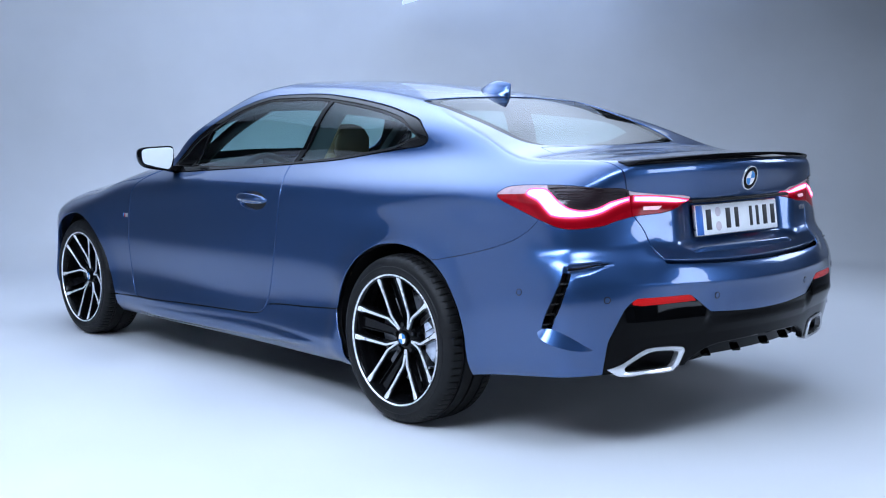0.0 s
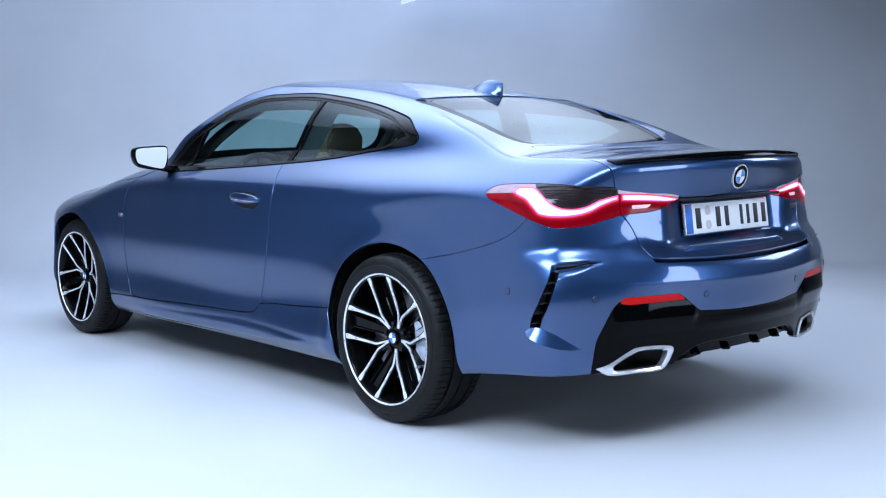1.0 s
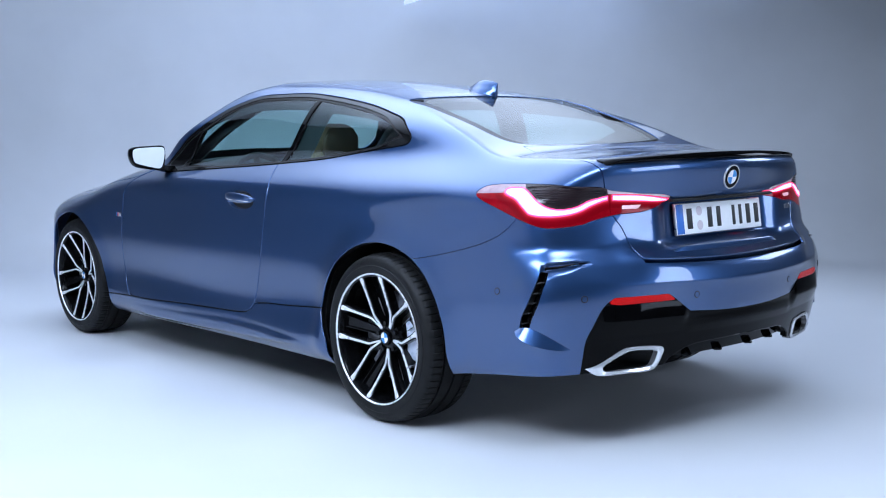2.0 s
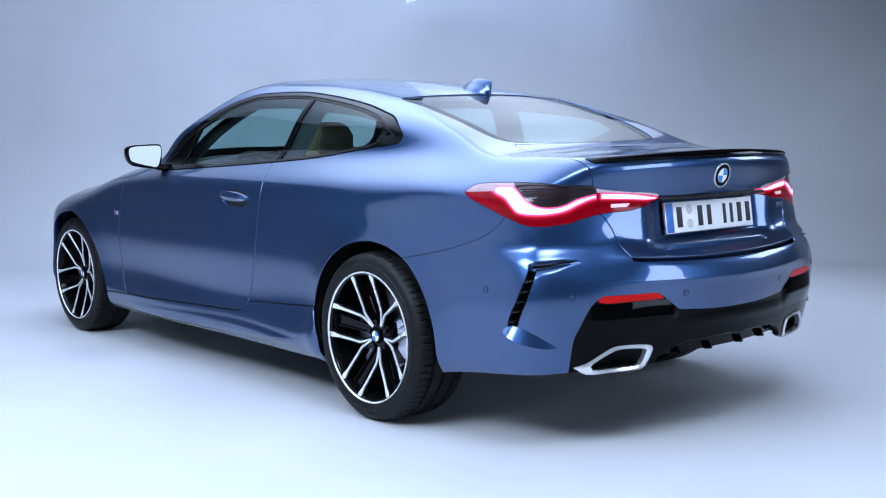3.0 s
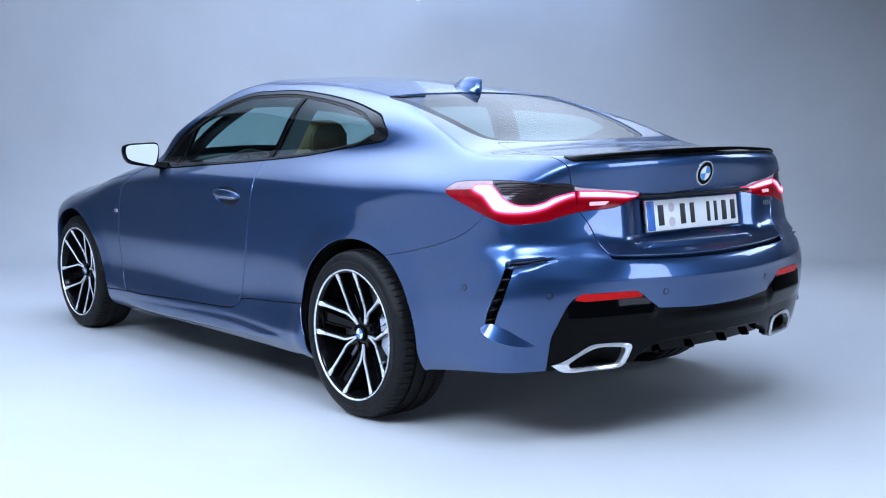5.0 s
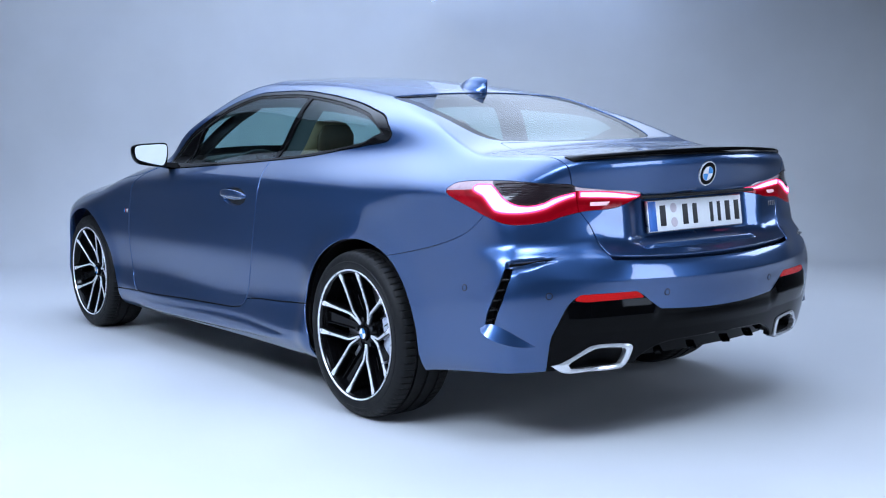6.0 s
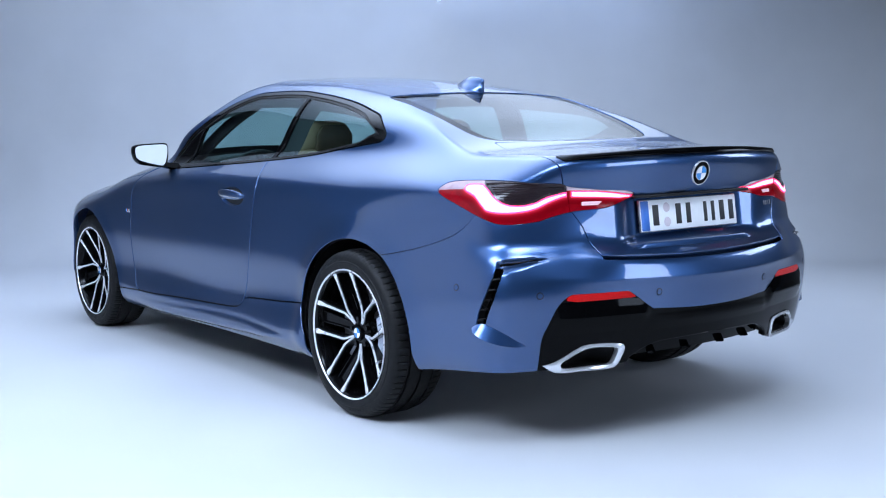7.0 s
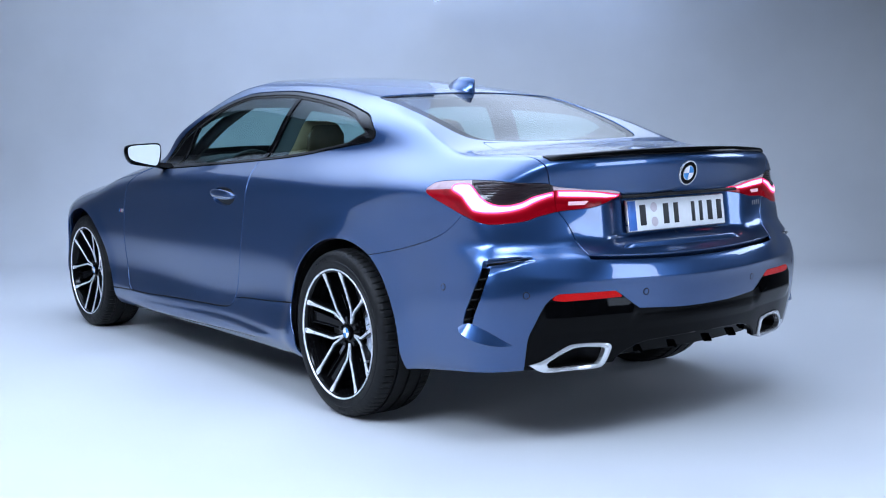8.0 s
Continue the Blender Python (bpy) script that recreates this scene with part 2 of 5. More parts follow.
def bend(sheet, by):
    """The sheet pressed out (or in) along its normals, with its shading following."""
    p, n, f = sheet
    q = p + n * by[:, None]
    m = n + facet_normals(q, f) - facet_normals(p, f)
    return q, m / np.linalg.norm(m, axis=1, keepdims=True), f


def flip(sheet):
    p, n, f = sheet
    s = np.array([1, -1, 1])
    return p * s, n * s, f[:, ::-1]


def both(sheet):
    a, b = sheet, flip(sheet)
    return np.concatenate([a[0], b[0]]), np.concatenate([a[1], b[1]]), np.concatenate([a[2], b[2] + len(a[0])])


def shell(name, sheet, mat, parent, label="", deep=.022, off=0., roll=.0015):
    """A panel: the sheet moved by off along its normals, with rolled-in edges deep metres long."""
    p, n, f = sheet
    p = p + n * off
    e = np.concatenate([f[:, [0, 1]], f[:, [1, 2]], f[:, [2, 0]]])
    key = np.sort(e, 1)
    _, first, count = np.unique(key[:, 0].astype(np.int64) * len(p) + key[:, 1], return_index=True, return_counts=True)
    b = e[first[count == 1]]
    b = b[~((np.abs(p[b[:, 0], 1]) < 1e-5) & (np.abs(p[b[:, 1], 1]) < 1e-5))]
    if deep and len(b):
        t = p[b[:, 1]] - p[b[:, 0]]
        out = np.cross(t, (n[b[:, 0]] + n[b[:, 1]]))
        out /= np.maximum(np.linalg.norm(out, axis=1, keepdims=True), 1e-9)
        vo = np.zeros_like(p)
        np.add.at(vo, b[:, 0], out)
        np.add.at(vo, b[:, 1], out)
        vo /= np.maximum(np.linalg.norm(vo, axis=1, keepdims=True), 1e-9)
        ids = np.unique(b)
        lut = np.full(len(p), -1)
        lut[ids] = np.arange(len(ids))
        # a first ring rolled over the edge, then the return
        r1 = p[ids] + vo[ids] * roll * .7 - n[ids] * roll
        r2 = r1 - n[ids] * deep
        m1 = vo[ids] * .8 + n[ids] * .5
        m1 /= np.linalg.norm(m1, axis=1, keepdims=True)
        o1, o2 = len(p), len(p) + len(ids)
        a, c = lut[b[:, 0]], lut[b[:, 1]]
        q1 = np.stack([b[:, 1], b[:, 0], a + o1, c + o1], 1)
        q2 = np.stack([c + o1, a + o1, a + o2, c + o2], 1)
        faces = f.tolist() + q1.tolist() + q2.tolist()
        p, n = np.concatenate([p, r1, r2]), np.concatenate([n, m1, vo[ids]])
    else:
        faces = f.tolist()
    return mesh_ob(name, p, faces, mat, parent, label, vn=n)
# ---- the car's body as one smooth field: negative inside, zero on the skin; x ahead from the rear axle, y to the car's left ----
def spline(xs, ys):
    """A natural cubic through a few points, straight beyond its ends."""
    xs, ys = np.array(xs, float), np.array(ys, float)
    n, h = len(xs), np.diff(xs)
    a, b = np.eye(n), np.zeros(n)
    for i in range(1, n - 1):
        a[i, i - 1:i + 2] = h[i - 1], 2 * (h[i - 1] + h[i]), h[i]
        b[i] = 6 * ((ys[i + 1] - ys[i]) / h[i] - (ys[i] - ys[i - 1]) / h[i - 1])
    m = np.linalg.solve(a, b)

    def at(x):
        x = np.asarray(x, float)
        i = np.clip(np.searchsorted(xs, x) - 1, 0, n - 2)
        c = np.clip(x, xs[0], xs[-1])
        l, r, w = xs[i + 1] - c, c - xs[i], h[i]
        y = (m[i] * l ** 3 + m[i + 1] * r ** 3) / (6 * w) + (ys[i] / w - m[i] * w / 6) * l + (ys[i + 1] / w - m[i + 1] * w / 6) * r
        s0 = (ys[1] - ys[0]) / h[0] - h[0] * m[1] / 6
        s1 = (ys[-1] - ys[-2]) / h[-1] + h[-1] * m[-2] / 6
        return y + np.minimum(x - xs[0], 0) * s0 + np.maximum(x - xs[-1], 0) * s1
    return at


def step(a, b, x):
    t = np.clip((np.asarray(x, float) - a) / (b - a), 0, 1)
    return t * t * t * (t * (6 * t - 15) + 10)


def smax(a, b, k):
    h = np.maximum(k - np.abs(a - b), 0) / k
    return np.maximum(a, b) + h * h * h * k / 6


# half-widths of the flank at eight levels, from the sill up to the roof rail
LEVELS = [
    (spline([-1.1, -.35, 0, .4, 1, 2, 2.5, 2.9, 3.7], [.19, .19, .17, .165, .165, .165, .165, .18, .2]),
     spline([-1.1, -.7, -.35, .3, .9, 2, 2.5, 2.9, 3.4, 3.7], [.72, .775, .800, .850, .835, .82, .81, .80, .74, .62])),
    (spline([-1.1, -.35, 0, .4, 1, 2, 2.5, 2.9, 3.7], [.25, .25, .23, .215, .21, .205, .205, .23, .26]),
     spline([-1.1, -.7, -.35, .3, .9, 2, 2.5, 2.9, 3.4, 3.7], [.76, .815, .845, .902, .868, .853, .845, .86, .80, .68])),
    (spline([-1.1, 1, 3.7], [.38, .37, .38]),
     spline([-1.1, -.6, -.35, 0, .3, .97, 2, 2.5, 2.9, 3.4, 3.7], [.80, .850, .872, .908, .900, .862, .850, .858, .880, .815, .70])),
    (spline([-1.1, 1, 3.7], [.58, .56, .58]),
     spline([-1.1, -.6, -.16, 0, .3, .9, 1.6, 2.3, 2.6, 2.85, 3.3, 3.7], [.80, .856, .882, .900, .893, .871, .864, .862, .878, .888, .825, .70])),
    (spline([-1.1, 1, 3.7], [.79, .79, .74]),
     spline([-1.1, -.65, -.3, 0, .3, .97, 1.6, 2.3, 2.85, 3.3, 3.7], [.75, .806, .842, .862, .862, .850, .848, .850, .850, .78, .66])),
    (spline([-1.1, -.46, 0, 1, 2, 2.85, 3.7], [.90, .905, .915, .915, .905, .85, .79]),
     spline([-1.1, -.65, -.46, 0, .3, .97, 1.6, 2.3, 2.85, 3.3, 3.7], [.71, .780, .813, .818, .814, .806, .803, .790, .765, .68, .55])),
    (spline([-1.1, -.46, 0, .4, .93, 1.6, 2.2, 2.85, 3.7], [.97, 1.0, 1.03, 1.01, .985, .965, .955, .93, .86]),
     spline([-1.1, -.65, -.46, 0, .4, .93, 1.6, 2.2, 2.85, 3.7], [.60, .67, .695, .696, .714, .728, .735, .70, .63, .40])),
    (spline([-1.1, -.46, 0, .2, .5, .9, 1.6, 2.2, 3.7], [1.06, 1.10, 1.13, 1.15, 1.145, 1.135, 1.125, 1.12, 1.03]),
     spline([-1.1, -.46, 0, .2, .5, .9, 1.6, 2.2, 3.7], [.47, .585, .641, .660, .650, .638, .650, .70, .30])),
    (spline([-1.1, -.46, 0, .2, .5, .9, 1.6, 2.2, 3.7], [1.22, 1.24, 1.25, 1.262, 1.27, 1.272, 1.27, 1.26, 1.2]),
     spline([-1.1, -.46, 0, .3, .5, .9, 1.6, 2.2, 3.7], [.28, .39, .470, .525, .540, .545, .555, .56, .12])),
    (spline([-1.1, 3.7], [1.45, 1.45]),
     spline([-1.1, -.46, 0, .3, .9, 1.6, 2.2, 3.7], [0, .12, .22, .30, .345, .345, .32, -.1])),
]


def flank_table():
    gx, gz = np.arange(-1.4, 4.001, .03), np.arange(-.02, 1.601, .015)
    zk, yk = np.array([f(gx) for f, _ in LEVELS]), np.array([g(gx) for _, g in LEVELS])
    return np.array([spline(zk[:, i], yk[:, i])(gz) for i in range(len(gx))])


FLANK = flank_table()


def flank(x, z):
    """The half-width at (x, z), by a cubic B-spline over the table."""
    u, v = np.clip((x + 1.4) / .03, 1, FLANK.shape[0] - 3.01), np.clip((z + .02) / .015, 1, FLANK.shape[1] - 3.01)
    i, j = u.astype(int), v.astype(int)

    def w(t):
        return (1 - t) ** 3 / 6, (3 * t ** 3 - 6 * t * t + 4) / 6, (-3 * t ** 3 + 3 * t * t + 3 * t + 1) / 6, t ** 3 / 6
    a, b = w(u - i), w(v - j)
    return sum(a[p] * b[q] * FLANK[i + p - 1, j + q - 1] for p in range(4) for q in range(4))


ridge = spline([-1.1, -.98, -.85, -.6, -.42, -.3, -.1, .1, .27, .42, .65, .95, 1.25, 1.45, 1.6, 1.8, 2.02, 2.16, 2.35, 2.85, 3.3, 3.6, 3.75],
               [1.030, 1.027, 1.025, 1.032, 1.040, 1.066, 1.140, 1.211, 1.266, 1.297, 1.332, 1.363, 1.379, 1.376, 1.340, 1.236, 1.106, 1.026, .995, .935, .86, .76, .66])
tail = spline([.10, .25, .32, .42, .50, .57, .62, .65, .68, .72, .80, .88, .95, 1.0, 1.06],
              [-.94, -.990, -1.012, -1.036, -1.046, -1.048, -1.044, -1.026, -.982, -.960, -.953, -.951, -.966, -.984, -1.0])
tail_corner = spline([.10, .25, .32, .42, .50, .57, .64, .72, .80, .88, .95, 1.0, 1.06],
                     [-.94, -.990, -1.012, -1.036, -1.046, -1.046, -1.024, -.985, -.957, -.951, -.966, -.984, -1.0])
nose = spline([.1, .25, .45, .6, .72, .8], [3.58, 3.68, 3.70, 3.70, 3.66, 3.55])
WHEELS = ((0.0, .335), (2.851, .335))


def body(x, y, z):
    """The field of the left half (y >= 0)."""
    w = flank(x, z)
    for cx, r0, rise in ((0.02, .366, .010), (2.86, .362, .008)):
        r = np.hypot(x - cx, z - .335)
        w = w + rise * np.exp(-((r - r0) / .06) ** 2)
    side = (y - w) * .97
    lean = .06 * (1 - step(-.3, .3, x))
    top = z - (ridge(x + lean * y * y) - (.045 + .075 * step(-.2, .6, x) + .10 * step(2.2, 2.9, x)) * y * y)
    slope = (ridge(x + .02) - ridge(x - .02)) / .04
    top = top / np.sqrt(1 + slope * slope)
    dish = step(.41, .285, y) * step(.680, .730, z) * step(.874, .862, z)
    crest = .58 + .04 * y * y
    fold = -.007 * np.exp(-(np.sqrt((z - crest) ** 2 + .008 ** 2) - .008) / .022) * step(.80, .55, y)
    even = step(.38, .62, y)
    back = fold + tail(z - .10 * y * y * step(.8, .7, z)) * (1 - even) + tail_corner(z) * even + .28 * y * y + .06 * y ** 4
    rear = back + dish * (-.886 - .11 * (.85 - z) - back) - x
    front = (x - nose(z) + .42 * y * y + .25 * y ** 4) * .9
    f = smax(side, top, .07 + .04 * step(-.2, .4, x) * step(1.55, 1.15, x) - .015 * step(1.3, 1.6, x) + .065 * step(2.1, 2.6, x))
    kr = .11 + .03 * step(.84, .93, z)
    hollow = .010 * np.exp(-((z - .714) / .034) ** 2) * step(-.60, -.74, x) * step(.47, .60, y)
    return smax(smax(smax(f, rear, kr), front, .2), .165 - z, .05) + hollow


def normals(p):
    e, n = .002, np.empty_like(p)
    for k in range(3):
        d = np.zeros(3)
        d[k] = e
        n[:, k] = body(*(p + d).T) - body(*(p - d).T)
    return n / np.maximum(np.linalg.norm(n, axis=1, keepdims=True), 1e-12)


def shoot(eye, way, far=2.2, steps=44):
    """The first place at which each ray leaves the body."""
    lo, hi = np.zeros(len(way)), np.full(len(way), far)
    live = np.ones(len(way), bool)
    for s in np.linspace(0, far, steps)[1:]:
        k = np.nonzero(live)[0]
        if not len(k):
            break
        out = body(*(eye[k] + way[k] * s).T) > 0
        hi[k[out]], live[k[out]] = s, False
        lo[k[~out]] = s
    for _ in range(16):
        mid = (lo + hi) / 2
        out = body(*(eye + way * mid[:, None]).T) > 0
        hi, lo = np.where(out, mid, hi), np.where(out, lo, mid)
    return eye + way * ((lo + hi) / 2)[:, None]


def skin(na=240, dx=.0125, nr=120, nf=50):
    """The left half of the skin: places, normals, triangles."""
    xa, xb, zs = -.30, 3.1, .72
    rows = [(xa, t) for t in np.linspace(180, 90, nr, endpoint=False)] + [(x, 90.) for x in np.arange(xa, xb, dx)] + [(xb, t) for t in np.linspace(90, 0, nf)]
    ox, th = np.array(rows).T
    ph = np.radians(np.linspace(-90, 90, na))
    t = np.radians(th)[:, None]
    way = np.stack(np.broadcast_arrays(np.cos(t), np.sin(t) * np.cos(ph), np.sin(t) * np.sin(ph)), -1).reshape(-1, 3)
    eye = np.zeros_like(way)
    eye[:, 0], eye[:, 2] = np.repeat(ox, na), zs
    way[np.abs(way) < 1e-9] = 0
    p = shoot(eye, way)
    p[way[:, 1] == 0, 1] = 0
    n = normals(np.maximum(p, [-9, .0021, -9]))
    n[p[:, 1] == 0, 1] = 0
    i = np.arange(len(rows) - 1)[:, None] * na + np.arange(na - 1)
    a, b, c, d = i.ravel(), (i + na).ravel(), (i + na + 1).ravel(), (i + 1).ravel()
    return p, n, np.concatenate([np.stack([a, c, b], 1), np.stack([a, d, c], 1)])

# ---- the studio: a white cove, with its far wall standing square to the line of sight ----
AWAY = Vector((.728, -.686, 0))     # from the camera's side towards the far wall
ALONG = Vector((.686, .728, 0))     # along the far wall, towards the left


def cove():
    """Floor, curve and far wall as one sheet, and the same curve on the left side."""
    start, rad, high = 4.35, 1.15, 6.0
    prof = [(-9.0, 0), (-4, 0), (-1, 0), (1, 0), (2.4, 0), (start, 0)]
    prof += [(start + rad * math.sin(a), rad - rad * math.cos(a)) for a in np.radians(np.arange(4, 91, 4))]
    prof += [(start + rad, rad + 1.2), (start + rad, 4.4), (start + rad, high)]
    us = np.linspace(-9, 9, 37)
    v = [AWAY * d + ALONG * u + Vector((.9, -.4, z)) - Vector((.9, -.4, 0)) for d, z in prof for u in us]
    n = len(us)
    k = 5
    f_floor = [(i * n + j, i * n + j + 1, (i + 1) * n + j + 1, (i + 1) * n + j) for i in range(k) for j in range(n - 1)]
    f_wall = [(i * n + j, i * n + j + 1, (i + 1) * n + j + 1, (i + 1) * n + j) for i in range(k, len(prof) - 1) for j in range(n - 1)]

    def sub(name, faces, mat, label, cat):
        ids = sorted({i for q in faces for i in q})
        lut = {a: b for b, a in enumerate(ids)}
        ob = mesh_ob(name, [v[i] for i in ids], [[lut[i] for i in q][::-1] for q in faces], mat)
        return tagged(ob, label, cat, kind="structure")
    sub("floor", f_floor, FLOOR_MAT, "white painted studio floor running into the cove", "floor")
    sub("wall_cove", f_wall, FLOOR_MAT, "pale studio cove wall curving up out of the floor", "wall")


cove()


def slab(name, centre, size, turn, mat, label, cat):
    ob = part(name, box_bm(size), mat, None, label)
    ob.matrix_world = Matrix.Translation(centre) @ pose(0, 0, 0, 0, 0, turn)
    return tagged(ob, category=cat, kind="structure")


TURN_WALL = math.degrees(math.atan2(ALONG.y, ALONG.x))
slab("wall_back", AWAY * -9.1 + Vector((0, 0, 3)), (18.4, .2, 6), TURN_WALL, DARK_WALL, "grey studio wall behind the camera", "wall")
slab("wall_left", ALONG * 8.2 + AWAY * -1.7 + Vector((0, 0, 3)), (.2, 15.2, 6), TURN_WALL, DARK_WALL, "pale studio side wall", "wall")
slab("wall_right", ALONG * -9.1 + AWAY * -1.7 + Vector((0, 0, 3)), (.2, 15.2, 6), TURN_WALL, DARK_WALL, "grey studio side wall", "wall")
slab("ceiling", AWAY * -1.7 + Vector((0, 0, 6.1)), (18.4, 15.2, .2), TURN_WALL, DARK_WALL, "dark grey studio ceiling", "ceiling")


def light_bank(name, size, m, glow, label, skirt):
    """A softbox: a glowing cloth in a shallow black casing, facing its own -z."""
    ob = thing(name, label, "softbox")
    w, h = size
    v = [(-w / 2, -h / 2, 0), (w / 2, -h / 2, 0), (w / 2, h / 2, 0), (-w / 2, h / 2, 0)]
    mesh_ob("diffuser", v, [(3, 2, 1, 0)], glow, ob, "glowing white diffuser cloth", smooth=False)
    bm = bmesh.new()
    box_bm((w + .06, h + .06, .22), pose(0, 0, .125), .02, bm=bm)
    part("casing", bm, FRAME_BLACK, ob)
    for deep, (sx, sy, dx, dy) in zip(skirt, ((w + .06, .03, 0, h / 2 + .015), (w + .06, .03, 0, -h / 2 - .015), (.03, h, w / 2 + .015, 0), (.03, h, -w / 2 - .015, 0))):
        part("skirt", box_bm((sx, sy, deep + .03), pose(dx, dy, .015 - deep / 2), .004), FRAME_BLACK, ob)
    ob.matrix_world = m
    return ob


def drape():
    """A white cloth hung in shallow folds from above down to the floor, out of view, added to brighten the car's flank
    by reflection.
    """
    rows = []
    for z in (.004, 1.2, 2.6, 4.0, 5.2):
        rows.append([ALONG * (6.5 + .05 * math.sin(a * 7.1) * (1 - .08 * z) + .03 * math.sin(a * 17.3) + .25 * max(0, a) ** 2) + AWAY * a + Vector((0, 0, z)) for a in np.linspace(-5.2, .5, 96)])
    k = len(rows[0])
    v = [q for r in rows for q in r]
    ob = mesh_ob("bounce_drape", v, [(i * k + j, i * k + j + 1, (i + 1) * k + j + 1, (i + 1) * k + j) for i in range(len(rows) - 1) for j in range(k - 1)], WHITE_CLOTH)
    return tagged(ob, "unseen white cloth hung in folds to brighten the car flank", "drape")


mid = AWAY * 1.65 + ALONG * 1.9
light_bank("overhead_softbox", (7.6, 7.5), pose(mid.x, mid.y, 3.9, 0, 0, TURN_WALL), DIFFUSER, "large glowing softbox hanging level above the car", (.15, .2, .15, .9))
flag = part("light_flag", box_bm((.03, 4.9, 1.9), Matrix(), .004), FRAME_BLACK, None, "black cloth flag hanging beside the overhead softbox")
flag.matrix_world = pose(*(AWAY * 1.85 + ALONG * -2.12 + Vector((0, 0, 3.12))), 0, 0, TURN_WALL)
tagged(flag, category="light flag")
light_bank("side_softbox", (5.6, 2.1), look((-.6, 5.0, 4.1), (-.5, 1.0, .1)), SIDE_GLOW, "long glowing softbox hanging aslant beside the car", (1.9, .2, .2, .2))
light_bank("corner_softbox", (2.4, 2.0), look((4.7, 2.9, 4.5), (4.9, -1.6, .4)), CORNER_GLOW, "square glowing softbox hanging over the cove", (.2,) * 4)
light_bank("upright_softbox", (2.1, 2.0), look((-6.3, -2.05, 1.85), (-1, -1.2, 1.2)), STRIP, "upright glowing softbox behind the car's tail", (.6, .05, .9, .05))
# an unseen fill bank, added to brighten the floor and tail
behind = AWAY * -3.2 + ALONG * -.9
light_bank("rear_fill_softbox", (3.6, 2.2), pose(behind.x, behind.y, 4.3, 0, 0, TURN_WALL), REAR_GLOW, "unseen fill softbox added over the floor behind the car", (.2,) * 4)
# unseen too: lifts the grey floor zone under and behind the tail
light_bank("low_fill_softbox", (1.6, 1.5), look((-2.6, -5.2, 2.5), (-1.1, .2, .0)), LOW_GLOW, "unseen square fill softbox on the far side behind the tail", (.05,) * 4)
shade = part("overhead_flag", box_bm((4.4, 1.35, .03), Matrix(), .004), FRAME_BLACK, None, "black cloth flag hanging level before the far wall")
shade.matrix_world = pose(*(AWAY * 4.5 + ALONG * -3.2 + Vector((0, 0, 2.48))), 0, 0, TURN_WALL)
tagged(shade, category="light flag")
drape()


def hung_panel():
    """A glowing cloth panel hung aslant beyond the car, its lowest corner just in sight."""
    a, b, d = Vector((4.50, -2.93, 2.215)), Vector((2.43, -.86, 3.057)), Vector((1.60, -4.53, 2.982))
    v = [a, b + (d - a) * .24, b + d - a, d]
    mid = (b + d) / 2
    n = (b - a).cross(d - a).normalized() * .02
    if n.z < 0:
        n = -n
    v = [q - mid for q in v]
    w = v + [q + n for q in v]
    ob = mesh_ob("diffusion_panel", w, [(0, 1, 2, 3), (7, 6, 5, 4), (0, 4, 5, 1), (1, 5, 6, 2), (2, 6, 7, 3), (3, 7, 4, 0)], BOARD, smooth=False)
    ob.location = mid
    return tagged(ob, "white glowing diffusion cloth panel hanging tilted beyond the car", "light panel")


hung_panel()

# ---- the car: panels cut out of the skin ----
car = thing("car", "dark blue metallic coupe with lit red tail lights on white floor", "car")
SKIN = skin()


def gx(s):
    return s[0].T


# curves of the shut lines and openings, in the side view (x, z), the plan (x, y) and the rear view (y, z)
DLO = outline([(1.93, .936), (1.849, .935), (1.30, .962), (.944, .982), (.603, 1.006), (.359, 1.035), (.200, 1.053), (.110, 1.063), (.078, 1.072), (.067, 1.090), (.080, 1.110), (.133, 1.150), (.165, 1.168),
               (.212, 1.183), (.400, 1.224), (.633, 1.261), (.797, 1.281), (.936, 1.295), (1.071, 1.301), (1.223, 1.302), (1.353, 1.300), (1.473, 1.281), (1.585, 1.249), (1.681, 1.202), (1.779, 1.142), (1.915, 1.058), (2.01, .995), (2.02, .955)])
DOOR = outline([(.935, 1.02, 0), (.930, .974), (.868, .879), (.868, .780), (.882, .581), (.928, .448), (.961, .370), (.990, .334), (1.056, .316), (1.213, .308), (1.662, .295), (2.12, .281), (2.205, .300), (2.262, .415), (2.262, .573), (2.256, .693),
                (2.250, .812), (2.215, .885), (2.08, .945), (1.95, .99), (1.8, 1.03, 0)])
REAR_GLASS = outline([(.298, .487), (.137, .487), (-.023, .483), (-.193, .474), (-.272, .442), (-.302, .37), (-.325, .15), (-.33, 0, 0), (-.33, -.1, 0), (.285, -.1, 0), (.285, 0, 0), (.290, .205), (.304, .40)])
WINDSCREEN = outline([(1.40, -.1, 0), (1.40, 0, 0), (1.385, .25), (1.35, .40), (1.40, .455), (1.60, .50), (1.85, .575), (2.03, .63), (2.09, .58), (2.13, .35), (2.15, 0, 0), (2.15, -.1, 0)])
HOOD = outline([(2.19, -.1, 0), (2.19, 0, 0), (2.17, .35), (2.13, .66), (2.17, .76), (2.40, .785), (2.85, .745), (3.3, .62), (3.5, .42), (3.55, .2), (3.57, 0, 0), (3.57, -.1, 0)])
ROOF = outline([(.305, -.1, 0), (.305, 0, 0), (.31, .205), (.322, .40), (.318, .475), (.42, .475), (.65, .455), (1.0, .435), (1.25, .43), (1.345, .42), (1.368, .25), (1.382, 0, 0), (1.382, -.1, 0)])
lamp_chord = np.array([-.448, -.535]) / math.hypot(.448, .535)
